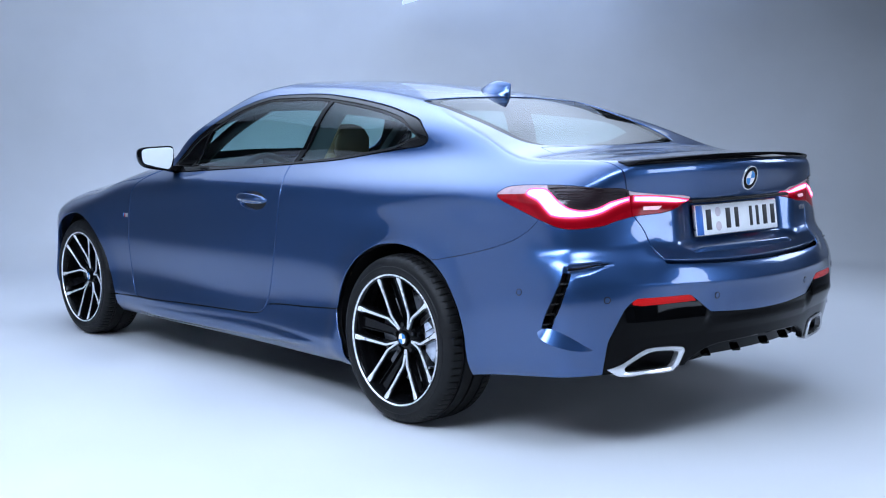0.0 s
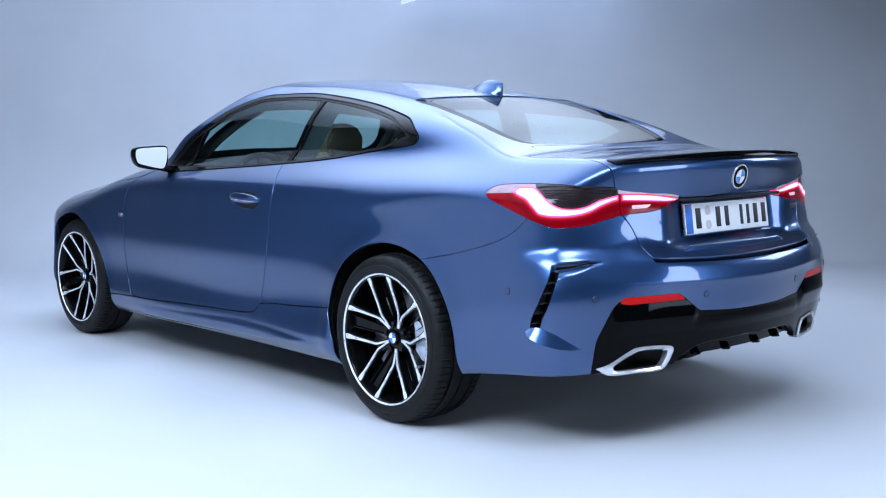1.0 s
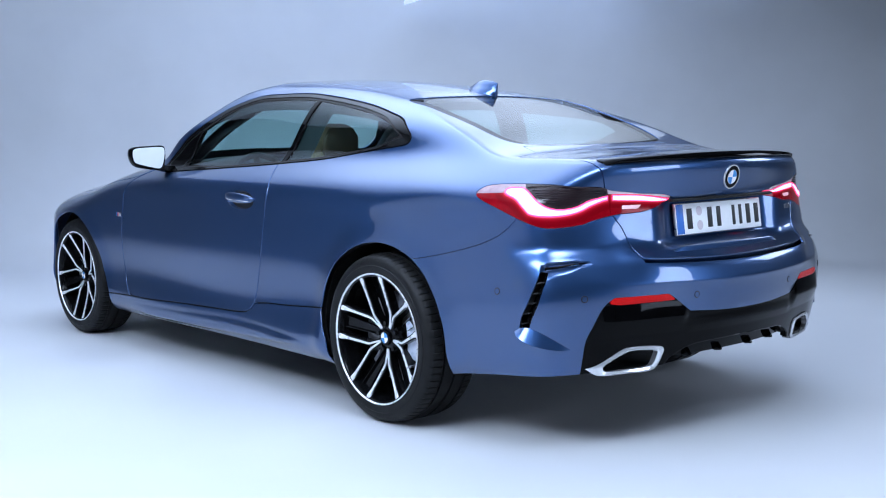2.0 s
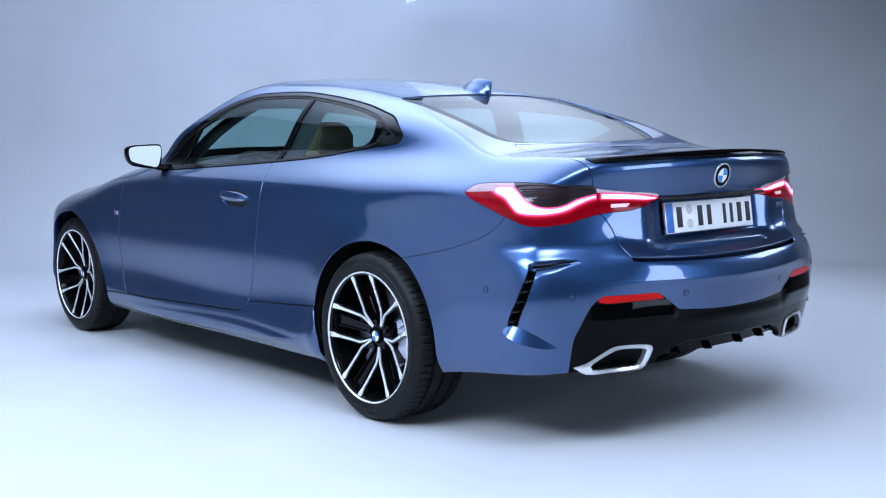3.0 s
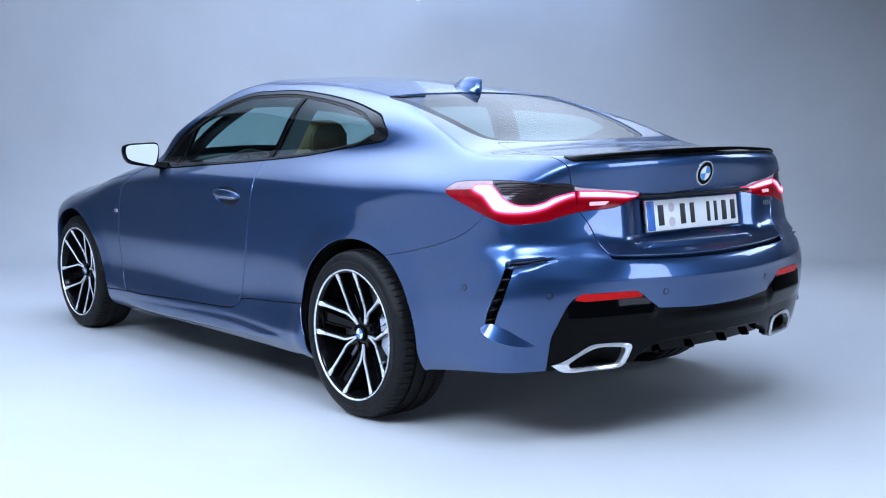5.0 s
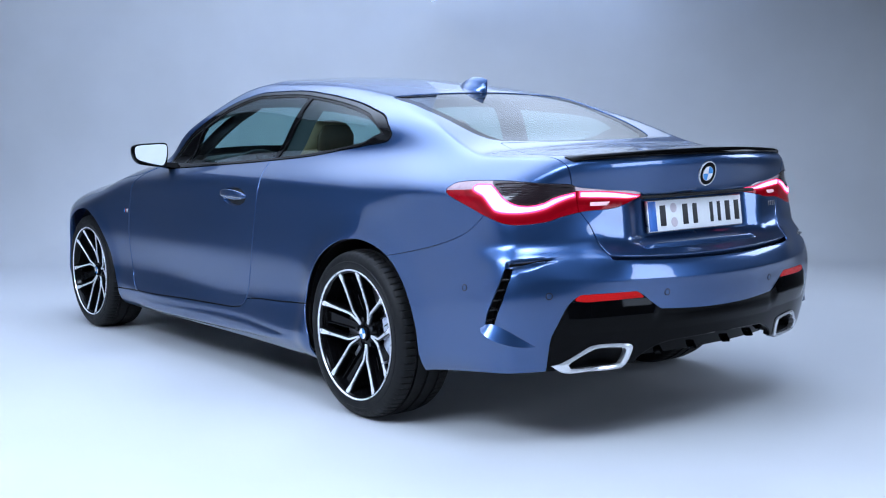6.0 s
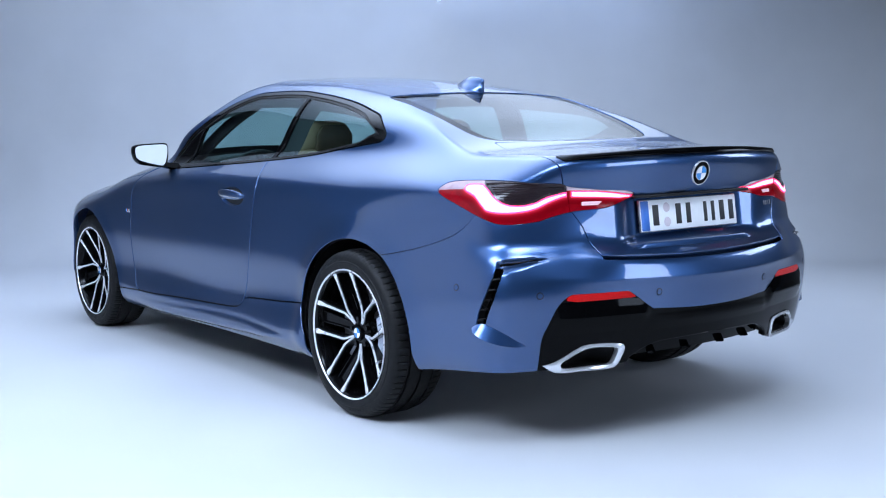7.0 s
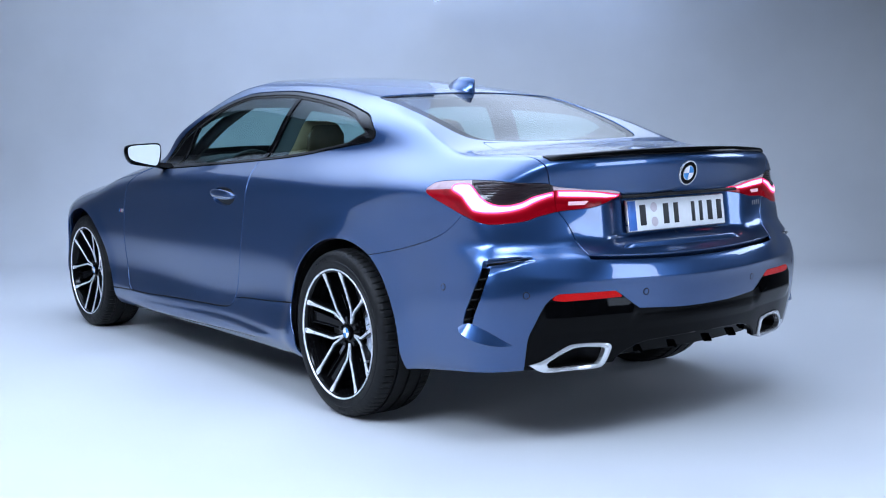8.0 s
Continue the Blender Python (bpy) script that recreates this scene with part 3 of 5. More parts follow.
LAMP_PTS = [(-.465, .819, .894), (-.471, .807, .909), (-.493, .786, .924), (-.572, .765, .931), (-.734, .730, .931), (-.811, .672, .922), (-.850, .585, .917), (-.862, .555, .906), (-.892, .448, .893), (-.925, .290, .872),
            (-.900, .335, .848), (-.897, .425, .829), (-.864, .533, .822), (-.833, .613, .806), (-.817, .651, .794), (-.764, .735, .785), (-.721, .773, .789), (-.664, .798, .810), (-.569, .816, .848), (-.487, .822, .879)]


def along(x, y):
    """The distance along the lamp, from its tip on the flank to its tip on the boot lid."""
    return (x + .465) * lamp_chord[0] + (y - .818) * lamp_chord[1]


LAMP = outline([(along(x, y), z) for x, y, z in LAMP_PTS])
lid_edge_rear = spline([.60, .665, .70, .785, .823, .923, .978, 1.02], [.47, .487, .497, .524, .549, .580, .592, .596])
lid_edge_top = spline([-1.0, -.83, -.70, -.458, -.36, -.20], [.60, .596, .575, .478, .445, .41])
bumper_edge = spline([-.68, -.653, -.630, -.582, -.518, -.438, -.327, -.169, -.05], [.846, .813, .791, .756, .727, .702, .675, .646, .630])
CLADDING = outline([(.700, .10, 0), (.700, .288), (.703, .34), (.703, .402), (.688, .445), (.660, .508), (.640, .531), (.616, .547, 0), (.409, .547, 0), (.378, .527), (.348, .504), (.308, .478, 0), (.12, .466), (-.1, .464, 0), (-.1, .10, 0)])
REFLECT = outline([(.643, .529, 0), (.616, .547, 0), (.409, .547, 0), (.376, .524, 0), (.60, .521, 0)])
VENT = outline([(-.776, .643, 0), (-.800, .648, 0), (-.803, .612), (-.788, .539), (-.764, .485), (-.748, .448, 0), (-.699, .434, 0), (-.716, .483), (-.744, .536), (-.770, .604)])
vent_front = spline([.434, .483, .536, .604, .643], [-.699, -.716, -.744, -.770, -.776])
vent_back = spline([.448, .485, .539, .612, .648], [-.748, -.764, -.788, -.803, -.800])
sill_edge = spline([.2, .415, .69, .966, 1.2, 2.147, 2.402, 2.7], [.420, .404, .384, .362, .309, .280, .272, .262])

p, n, f = SKIN
low_edge = spline([-1.1, -.95, -.85, -.6, -.36, -.1, .3], [.290, .290, .286, .266, .236, .19, .178])
s = cut(SKIN, np.where(p[:, 0] < 0, low_edge(p[:, 0]), .178) - p[:, 2])
for cx, rx, cz, r in ((.022, .381, .332, .366), (2.862, .374, .332, .363)):
    x, y, z = gx(s)
    d = np.hypot((x - cx) * r / rx, np.where(z < cz, (z - cz) * .12, z - cz))
    d = d + np.where((x > cx) & (cx < 1), np.clip((.395 - z) * .62, 0, .072), 0.)
    d = d - np.where((x < cx) & (cx > 1), np.clip((.40 - z) * .45, 0, .055), 0.)
    s = cut(s, np.where(y > .45, r - d, -1.))
ARCHED = s

# glass openings
x, y, z = gx(s)
g = np.where(z > .9, reach(DLO, x, z), .5)
light_opening, s = split(s, g)
x, y, z = gx(s)
rear_glass, s = split(s, np.where((z > 1.0) & (x < .6), reach(REAR_GLASS, x, y), .5))
x, y, z = gx(s)
screen_glass, s = split(s, np.where((z > .9) & (x > 1), reach(WINDSCREEN, x, y), .5))
# lids and roof
x, y, z = gx(s)
hood, s = split(s, np.where((z > .6) & (x > 1.9), reach(HOOD, x, y), .5), .0045)
x, y, z = gx(s)
roof, s = split(s, np.where((z > 1.2), reach(ROOF, x, y), .5), .0012)
# doors, sills
x, y, z = gx(s)
door, s = split(s, np.where(y > .4, reach(DOOR, x, z), .5), .0042)
x, y, z = gx(s)
sill, s = split(s, np.where((x > .15) & (x < 2.75) & (y > .3), z - np.where((x > .97) & (x < 2.13), .40, sill_edge(x)), .5), .0034)
# the facet along the sill, widest ahead of the rear wheel
facet_top = spline([.44, .49, .65, .96, 1.58, 2.12], [.252, .253, .260, .271, .258, .247])
facet_low = spline([.44, .49, .65, .93, 1.40, 2.2], [.250, .251, .240, .225, .212, .208])
sill = refine(sill)
x, y, z = gx(sill)
up, low = facet_top(x), facet_low(x)
ledge = np.where(z > low, np.clip((up - z) / np.maximum(up - low, .004), 0, 1), np.clip(1 - (low - z) / .022, 0, 1))
sill = bend(sill, .013 * ledge * step(2.4, 1.9, x) * step(.44, .75, x))
# tail lamps, boot lid, rear bumper
x, y, z = gx(s)
lamp, s = split(s, np.where((x < -.3) & (z > .7), reach(LAMP, along(x, y), z), .5), .0016)
x, y, z = gx(s)
edge = np.where(z < .99, lid_edge_rear(z), lid_edge_top(x))
front_edge = np.where(z > .99, x + .338 - .1 * y * y, -1)
lid, s = split(s, np.where(x < .4, np.maximum(np.maximum(y - edge, .646 + .06 * y * y - z), front_edge), .5), .0028)
x, y, z = gx(lid)
lid = cut(lid, np.where(x < -.6, .660 + .06 * y * y - z, -1.))
x, y, z = gx(s)
bumper, s = split(s, np.where(x < 0, z - bumper_edge(np.maximum(x, -.68)), .5), .0018)
x, y, z = gx(s)
front_bumper, s = split(s, np.where(x > 2.6, np.maximum(3.26 - x, z - .74), .5))
x, y, z = gx(s)
fender, quarter = split(s, np.where(x > 1.5, np.maximum(2.0 - x, z - .99), .5), 0.)
# the bumper's own pieces
x, y, z = gx(bumper)
vent, bumper = split(bumper, np.where(y > .6, reach(VENT, x, z), .5), 0.)
vent = refine(vent)
x, y, z = gx(vent)
vent = bend(vent, -.004 - .034 * np.clip((x - vent_back(z)) / np.maximum(vent_front(z) - vent_back(z), .01), 0, 1))
x, y, z = gx(bumper)
reflector, bumper = split(bumper, np.where(x < -.7, reach(REFLECT, y, z), .5), .0012)
x, y, z = gx(bumper)
cladding, bumper = split(bumper, np.where(x < -.7, reach(CLADDING, y, z), .5), .0012)

# the pocket under the brow that runs inwards from the vent, and the apron's crease
brow = spline([.66, .683, .753, .797, .816, .84], [.666, .668, .669, .662, .652, .636])
bumper = refine(bumper)
x, y, z = gx(bumper)
under = brow(y) - z
tall = .006 + .030 * step(.66, .80, y)
pocket = -.016 * np.clip(1 - under / tall, 0, 1) * (under > 0) * step(.655, .72, y) * step(-.772, -.792, x)
bumper = bend(bumper, np.where((x < -.70) & (z > .58) & (z < .72), pocket + .001 * np.exp(-((under + .008) / .010) ** 2) * step(.64, .72, y) * step(-.772, -.792, x), 0.))
cladding = refine(cladding)
x, y, z = gx(cladding)
cladding = bend(cladding, .013 * np.clip(1 - np.abs(z - .466) / .056, 0, 1) * step(.0, .10, y) * step(.70, .62, y) * step(.30, .36, y) + .006 * np.clip(1 - np.abs(z - .43) / .03, 0, 1) * step(.36, .28, y))

INSERT = outline([(.385, .10, 0), (.385, .285), (.365, .318), (.285, .354), (.20, .362), (-.1, .366, 0), (-.1, .10, 0)])
x, y, z = gx(cladding)
insert, cladding = split(cladding, np.where(x < -.7, reach(INSERT, y, z), .5), .0)
insert = refine(insert)
x, y, z = gx(insert)
insert = bend(insert, -.16 * np.clip(.362 - z, 0, .10))
EXHAUST = outline([(.690, .303, 0), (.647, .316), (.569, .364), (.523, .370), (.421, .362), (.405, .350), (.405, .330), (.416, .290), (.436, .274), (.548, .274), (.640, .275)], n=6)
EXHAUST_IN = outline([(.632, .303, 0), (.624, .313), (.560, .351), (.519, .357), (.438, .350), (.429, .343), (.428, .331), (.436, .297), (.448, .289), (.550, .287), (.622, .289)], n=6)
x, y, z = gx(cladding)
cladding = cut(cladding, np.where(x < -.7, -(reach(EXHAUST, y, z) + .004), -1.))
x, y, z = gx(door)
cup, door = split(door, np.hypot((x - 1.082) / .118, (z - .822 - .04 * (x - 1.082)) / .043) * .043 - .043, 0.)

for side, turn in (("left", lambda q: q), ("right", flip)):
    shell("rear_quarter_panel", turn(quarter), PAINT, car, deep=.005, roll=.0008)
    shell("front_fender", turn(fender), PAINT, car, deep=.005, roll=.0008)
    d = shell("door", turn(door), PAINT, car)
    shell("side_sill", turn(sill), PAINT, car, deep=.005, roll=.0008)
    if side == "left":
        door_left = d
    else:
        door_right = d
shell("bonnet", both(hood), PAINT, car)
shell("roof", both(roof), PAINT, car)
boot_lid = shell("boot_lid", both(lid), PAINT, car, "blue boot lid with a recess for the plate")
rear_bumper = shell("rear_bumper", both(bumper), PAINT, car, deep=.006, roll=.0008)
shell("front_bumper", both(front_bumper), PAINT, car)
diffuser_panel = shell("rear_diffuser", both(cladding), GLOSS_BLACK, car, "gloss black lower rear apron", off=.0015, roll=.004)

shell("diffuser_insert", both(insert), GLOSS_BLACK, car, "black recessed diffuser", off=-.030)

# handle cups, sunk into the doors
cup = refine(cup)
x, y, z = gx(cup)
hole = np.hypot((x - 1.082) / .118, (z - .822 - .04 * (x - 1.082)) / .043)
sunk = cup[0] - cup[1] * (.046 * (1 - np.clip(hole, 0, 1) ** 4))[:, None]
for turn, d in ((lambda q: q, door_left), (flip, door_right)):
    q = turn((sunk, cup[1], cup[2]))
    mesh_ob("handle_cup", q[0], q[2], PAINT, d)

# windows
x, y, z = gx(rear_glass)
border, rear_glass = split(rear_glass, -(reach(REAR_GLASS, x, y) + .014 + .040 * step(.36, .46, y)), 0.)
shell("rear_window_border", both(border), GLOSS_BLACK, car, "black printed border of the rear window", deep=.0, off=-.0035)
shell("rear_window", both(rear_glass), GLASS, car, "tinted sloping rear window", deep=.0, off=-.004)
shell("windscreen", both(screen_glass), GLASS, car, "tinted raked windscreen", deep=.0, off=-.004)
x, y, z = gx(light_opening)
g = reach(DLO, x, z)
w = .014 + .011 * step(1.05, 1.18, z) + .024 * step(.30, .12, x) + .012 * step(1.3, 1.8, x)
trim, pane = split(light_opening, -(g + w), 0.)
x, y, z = gx(trim)
w = .014 + .011 * step(1.05, 1.18, z) + .024 * step(.30, .12, x) + .012 * step(1.3, 1.8, x)
trim, seal = split(trim, -(reach(DLO, x, z) + w - .009), 0.)
x, y, z = gx(pane)
pillar_line = .935 + (.983 - z) * .195
rear_pane, rest = split(pane, x - pillar_line + .034, .001)
x, y, z = gx(rest)
pillar, rest = split(rest, x - (.935 + (.983 - z) * .195), .0015)
x, y, z = gx(rest)
front_pane, rest = split(rest, x - (1.80 + (.99 - z) * .55), .001)
x, y, z = gx(rest)
divider, corner = split(rest, x - (1.809 + (.99 - z) * .55), .001)
for turn in (lambda q: q, flip):
    shell("window_trim", turn(trim), TRIM_BLACK, car, "gloss black window surround", off=.001)
    shell("window_seal", turn(seal), SATIN_BLACK, car, "matt black window seal", off=-.003, deep=.006)
    shell("quarter_window", turn(rear_pane), GLASS, car, deep=0., off=-.006)
    shell("centre_pillar_cover", turn(pillar), GLOSS_BLACK, car, "gloss black pillar cover", off=-.002)
    shell("door_window", turn(front_pane), GLASS, car, deep=0., off=-.006)
    shell("window_divider", turn(divider), TRIM_BLACK, car, "slim black window divider", off=.002)
    shell("mirror_triangle", turn(corner), GLOSS_BLACK, car, off=-.003)

# a dark backing sheet, added so that the shut lines stay dark
frame_sheet = cut(ARCHED, ARCHED[0][:, 2] - .92)
x, y, z = gx(frame_sheet)
frame_sheet = cut(frame_sheet, np.maximum(np.maximum(-.64 - x, x - 2.6), .060 - np.hypot((x - 1.082) / 2.4, z - .822)))
shell("gap_backing", both(frame_sheet), SATIN_BLACK, car, deep=.0, off=-.027)

# the cabin's lining, a hand's width inside the skin, open at the windows
lining = cut(ARCHED, .70 - ARCHED[0][:, 2])
x, y, z = gx(lining)
lining = cut(lining, np.maximum(np.maximum(x - 2.25, -.36 - x), .5 - 9))
x, y, z = gx(lining)
wide = .020 + .024 * step(.30, .12, x)
g = np.where(z > .9, reach(DLO, x, z), .5)
post = .090 - np.abs(x - (.845 + (.983 - z) * .195))
lining = cut(lining, -np.maximum(g + wide + .045 * step(1.14, 1.24, z) + .004 * step(.5, .1, x), post))
x, y, z = gx(lining)
lining = cut(lining, -(np.where((z > 1.0) & (x < .6), reach(REAR_GLASS, x, y), .5) + .035))
x, y, z = gx(lining)
SCREEN_HOLE = outline([(1.74, -.1, 0), (1.74, .36), (1.78, .49), (1.95, .605), (2.02, .64), (2.07, .55), (2.11, 0, 0), (2.11, -.1, 0)])
lining = cut(lining, -np.where((z > .9) & (x > 1), reach(SCREEN_HOLE, x, y), .5))
shell("cabin_lining", both(lining), DARK_CLOTH, car, "dark cloth cabin lining", deep=.0, off=-.018)

# ---- wheels ----
def tyre_profile(width, radius, rim=.252):
    """(y, r) from the outer bead round the tread to the inner bead; y is 0 at the outer bulge."""
    h = radius - rim
    half = [(-.006, rim - .004), (-.003, rim + .006), (-.0035, rim + .010), (-.001, rim + .016), (.0, rim + h * .30), (-.0005, rim + h * .42), (-.003, rim + h * .45), (-.003, rim + h * .49), (-.004, rim + h * .62), (-.010, rim + h * .79), (-.018, rim + h * .895),
            (-.027, rim + h * .95), (-.038, radius - .0022), (-.052, radius - .0006), (-.066, radius + .001)]
    g = .007
    tread = []
    for c in (.27, .50, .73):
        y = -width * c
        tread += [(y + g, radius + .002), (y + g - .001, radius - .006), (y - g + .001, radius - .006), (y - g, radius + .002)]
    back = [(-width - y, r) for y, r in half][::-1]
    return half + tread + back


def wheel(name, width, radius, place, turn, label):
    """A wheel whose outer face looks along its own +y."""
    ob = thing(name, label, "")
    prof = tyre_profile(width, radius)
    cut_at = {9: .0006, 10: .0025, 11: .0035, 12: .0045, 13: .005, 14: .003}
    last = len(prof) - 1

    def wave(i, k):
        j = min(i, last - i)
        return -cut_at.get(j, 0) if k % 6 == 0 else 0.
    tyre = revolve("tyre", prof, RUBBER, ob, "black low-profile rubber tyre", seg=432, wave=wave, angle=30)
    # raised lettering on the sidewall, as plain blocks
    for a0, count in ((-1.75, 6), (1.2, 5)):
        bm = bmesh.new()
        for k in range(count):
            a = a0 + k * .062
            r = .246 + (radius - .246) * .55
            m = Matrix.Rotation(-a, 4, "Y") @ Matrix.Translation((r, -.0035, 0)) @ Matrix.Rotation(.06, 4, "Z")
            box_bm((.016, .0018, .010 if k % 2 else .013), m, bm=bm)
        part("sidewall_lettering", bm, RUBBER, ob)
    rim = ob
    revolve("barrel", [(-.012, .2475), (-.020, .236), (-.050, .228), (-.10, .222), (-width + .03, .215), (-width + .01, .246)], RIM_BLACK, rim, seg=128)
    revolve("lip", [(-.0040, .2445), (.0005, .2475), (.0005, .2505), (-.003, .2515), (-.007, .249)], MACHINED, rim, "machined silver rim edge", seg=160)
    revolve("lip_step", [(-.0045, .2445), (-.007, .238), (-.012, .236), (-.022, .234)], RIM_BLACK, rim, seg=128)

    def dish(r):
        return -.056 + .050 * (np.clip((r - .05) / .19, 0, 1)) ** 1.15

    def arm(k, sgn, grow, lift, deep, r_in, mat, nm, lab=""):
        """Half of a twin spoke: near the hub it runs outwards, then it bends straight towards the rim."""
        mid = math.radians(90 + 72 * k)

        def at(r, off):
            a = mid + sgn * radians(off)
            return np.array([math.cos(a) * r, math.sin(a) * r])
        a0, a1, a2 = at(r_in, 34.5 - (r_in - .034) * 60), at(.104, 30.2), at(.2465, 13.8)
        pts = [a0 + (a1 - a0) * t for t in np.linspace(0, .93, 6)] + [a1 + (a2 - a1) * t for t in (.04, .09, .2, .32, .45, .6, .75, .83, .86, .90, .95, 1.0)]
        rings = []
        for i, c in enumerate(pts):
            t = pts[min(i + 1, len(pts) - 1)] - pts[max(i - 1, 0)]
            t /= np.linalg.norm(t)
            q = np.array([-t[1], t[0]])
            r = float(np.hypot(*c))
            hw = grow + float(np.interp(r, (.04, .105, .18, .217, .223, .250), (.0036, .0039, .0047, .0058, .0090, .0106)))
            y = dish(r) + lift
            rings.append([((c + q * hw * dx)[0], y + dy, (c + q * hw * dx)[1]) for dx, dy in ((-1., -deep), (-1., -.0012), (-.86, 0), (.86, 0), (1., -.0012), (1.0, -deep))])
        v, f = loft(rings)
        return mesh_ob(nm, v, f, mat, rim, lab, angle=30)
    for k in range(5):
        for sgn in (-1, 1):
            arm(k, sgn, .0055, -.004, .038, .032, RIM_BLACK, "spoke")
            arm(k, sgn, .0, .0005, .007, .043, MACHINED, "spoke_face", "machined silver spoke face")
        # the dark pocket between the two halves of a twin spoke, with thin raised edges
        mid = math.radians(90 + 72 * k)
        rings = []
        for r in np.linspace(.06, .238, 8):
            t = np.array([math.cos(mid), math.sin(mid)])
            q = np.array([-t[1], t[0]])
            hw = .010 + .014 * r / .24
            y = dish(r) - .024
            rings.append([(t[0] * r + q[0] * hw * s, y + d, t[1] * r + q[1] * hw * s) for s, d in ((-1, -.014), (-1, 0), (-.86, .0), (-.80, -.010), (.80, -.010), (.86, 0), (1, 0), (1, -.014))])
        v, f = loft(rings)
        mesh_ob("spoke_web", v, f, RIM_BLACK, rim, angle=30)
    revolve("hub", [(-.058, .0), (-.058, .030), (-.061, .042), (-.070, .062), (-.10, .075)], RIM_BLACK, rim, seg=64)
    for k in range(5):
        a = math.radians(90 + 72 * k)
        m = Matrix.Translation((math.cos(a) * .054, -.064, math.sin(a) * .054)) @ Matrix.Rotation(math.pi / 2, 4, "X")
        bm = bmesh.new()
        bmesh.ops.create_cone(bm, cap_ends=True, segments=6, radius1=.0095, radius2=.008, depth=.02, matrix=m)
        part("wheel_bolt", bm, RIM_BLACK, rim)
    cap = revolve("centre_cap", [(-.046, 0), (-.0465, .020), (-.048, .0285), (-.060, .031)], GLOSS_BLACK, rim, "round blue and white centre cap", seg=48)
    for k in range(4):
        v, f = [(0, -.0455, 0)], []
        for j in range(9):
            a = math.pi / 2 * (k + j / 8)
            v.append((math.cos(a) * .0205, -.0455, math.sin(a) * .0205))
        f = [(0, j + 2, j + 1) for j in range(8)]
        mesh_ob("enamel", v, f, BADGE_BLUE if k % 2 else BADGE_WHITE, rim, smooth=False)
    # thin dark joints where the spokes meet the rim's edge
    for k in range(10):
        a = math.radians(90 + 72 * (k // 2) + (18.2 if k % 2 else -18.2))
        m = Matrix.Rotation(-a, 4, "Y") @ Matrix.Translation((.2480, .0002, 0))
        part("rim_joint", box_bm((.0085, .0012, .0022), m), RIM_BLACK, rim)
    # valve
    a = math.radians(212)
    bm = bmesh.new()
    bmesh.ops.create_cone(bm, cap_ends=True, segments=12, radius1=.005, radius2=.004, depth=.03, matrix=Matrix.Translation((math.cos(a) * .20, -.035, math.sin(a) * .20)) @ Matrix.Rotation(math.pi / 2, 4, "X"))
    part("valve", bm, STEEL, rim)
    for o in ob.children:
        if o.name.split(".")[0] not in ("tyre", "sidewall_lettering"):
            o.data.transform(Matrix.Diagonal((1.014, 1, 1.014, 1)))
    ob.matrix_world = Matrix.Translation(place) @ pose(0, 0, 0, 0, turn, 180 if place[1] < 0 else 0)
    ob.parent = car
    return ob


def brake(place, sign):
    """Disc and caliper, fixed to the car, not to the turning wheel."""
    x, y, z = place
    b = thing("brake", "", "")
    b.location = (x, y, z)
    if sign < 0:
        b.rotation_euler = (0, 0, math.pi)
    b.parent = car
    revolve("brake_disc", [(-.004, .07), (0, .075), (0, .172), (-.003, .174), (-.022, .174), (-.024, .172), (-.024, .07)], STEEL, b, "bare steel brake disc", seg=96)
    revolve("disc_bell", [(.012, 0), (.012, .066), (.004, .074), (-.02, .076)], SATIN_BLACK, b, seg=64)
    rings = []
    for a in np.linspace(-.62, .62, 12):
        m = 1 - .25 * (abs(a) / .62) ** 4
        rings.append([(-math.cos(a) * r, yy, math.sin(a) * r) for r, yy in ((.108 / m, -.045), (.108 / m, .024 * m), (.125, .036 * m), (.170, .038 * m), (.192 * m, .026 * m), (.194 * m, -.045))])
    v, f = loft(rings)
    cal = mesh_ob("brake_caliper", v, f, CALIPER, b, "silver-blue painted brake caliper", angle=40)
    return b


HUB = .327
wheel("rear_wheel", .255, .327, (.006, .920, HUB), 7.6, "black tyre on a five twin-spoke black and silver alloy wheel")
wheel("rear_wheel", .255, .327, (.006, -.920, HUB), 20, "black tyre on a five twin-spoke black and silver alloy wheel")
wheel("front_wheel", .230, .327, (2.852, .868, HUB), 33, "black tyre on a five twin-spoke black and silver alloy wheel")
wheel("front_wheel", .230, .327, (2.852, -.868, HUB), 40, "black tyre on a five twin-spoke black and silver alloy wheel")
for place, sign in (((.006, .822, HUB), 1), ((.006, -.822, HUB), -1), ((2.852, .772, HUB), 1), ((2.852, -.772, HUB), -1)):
    brake(place, sign)


def wheel_well(cx, sign):
    """The dark liner of a wheel arch."""
    v, f, rows = [], [], 40
    for k in range(rows + 1):
        a = math.radians(-20 + (211 if cx < 1 else 220) * k / rows)
        for y in ((.80 if cx > 1 else .872 if math.cos(a) > -.85 or math.sin(a) > .1 else .81), .70, .50):
            v.append((cx + math.cos(a) * .385, sign * y, .33 + math.sin(a) * .385))
    for k in range(rows):
        for j in range(2):
            q = (k * 3 + j, k * 3 + j + 1, k * 3 + j + 4, k * 3 + j + 3)
            f.append(q)
    c = len(v)
    v.append((cx, sign * .50, .33))
    f += [(c, k * 3 + 2, k * 3 + 5) for k in range(rows)]
    mesh_ob("wheel_arch_liner", v, f, SATIN_BLACK, car)


for cx in (.01, 2.851):
    for sign in (1, -1):
        wheel_well(cx, sign)
# the dark underbody
bm = bmesh.new()
box_bm((3.3, 1.40, .10), pose(1.45, 0, .235), .03, bm=bm)
box_bm((.62, .92, .10), pose(-.52, 0, .315), .04, bm=bm)
part("underbody", bm, SATIN_BLACK, car)

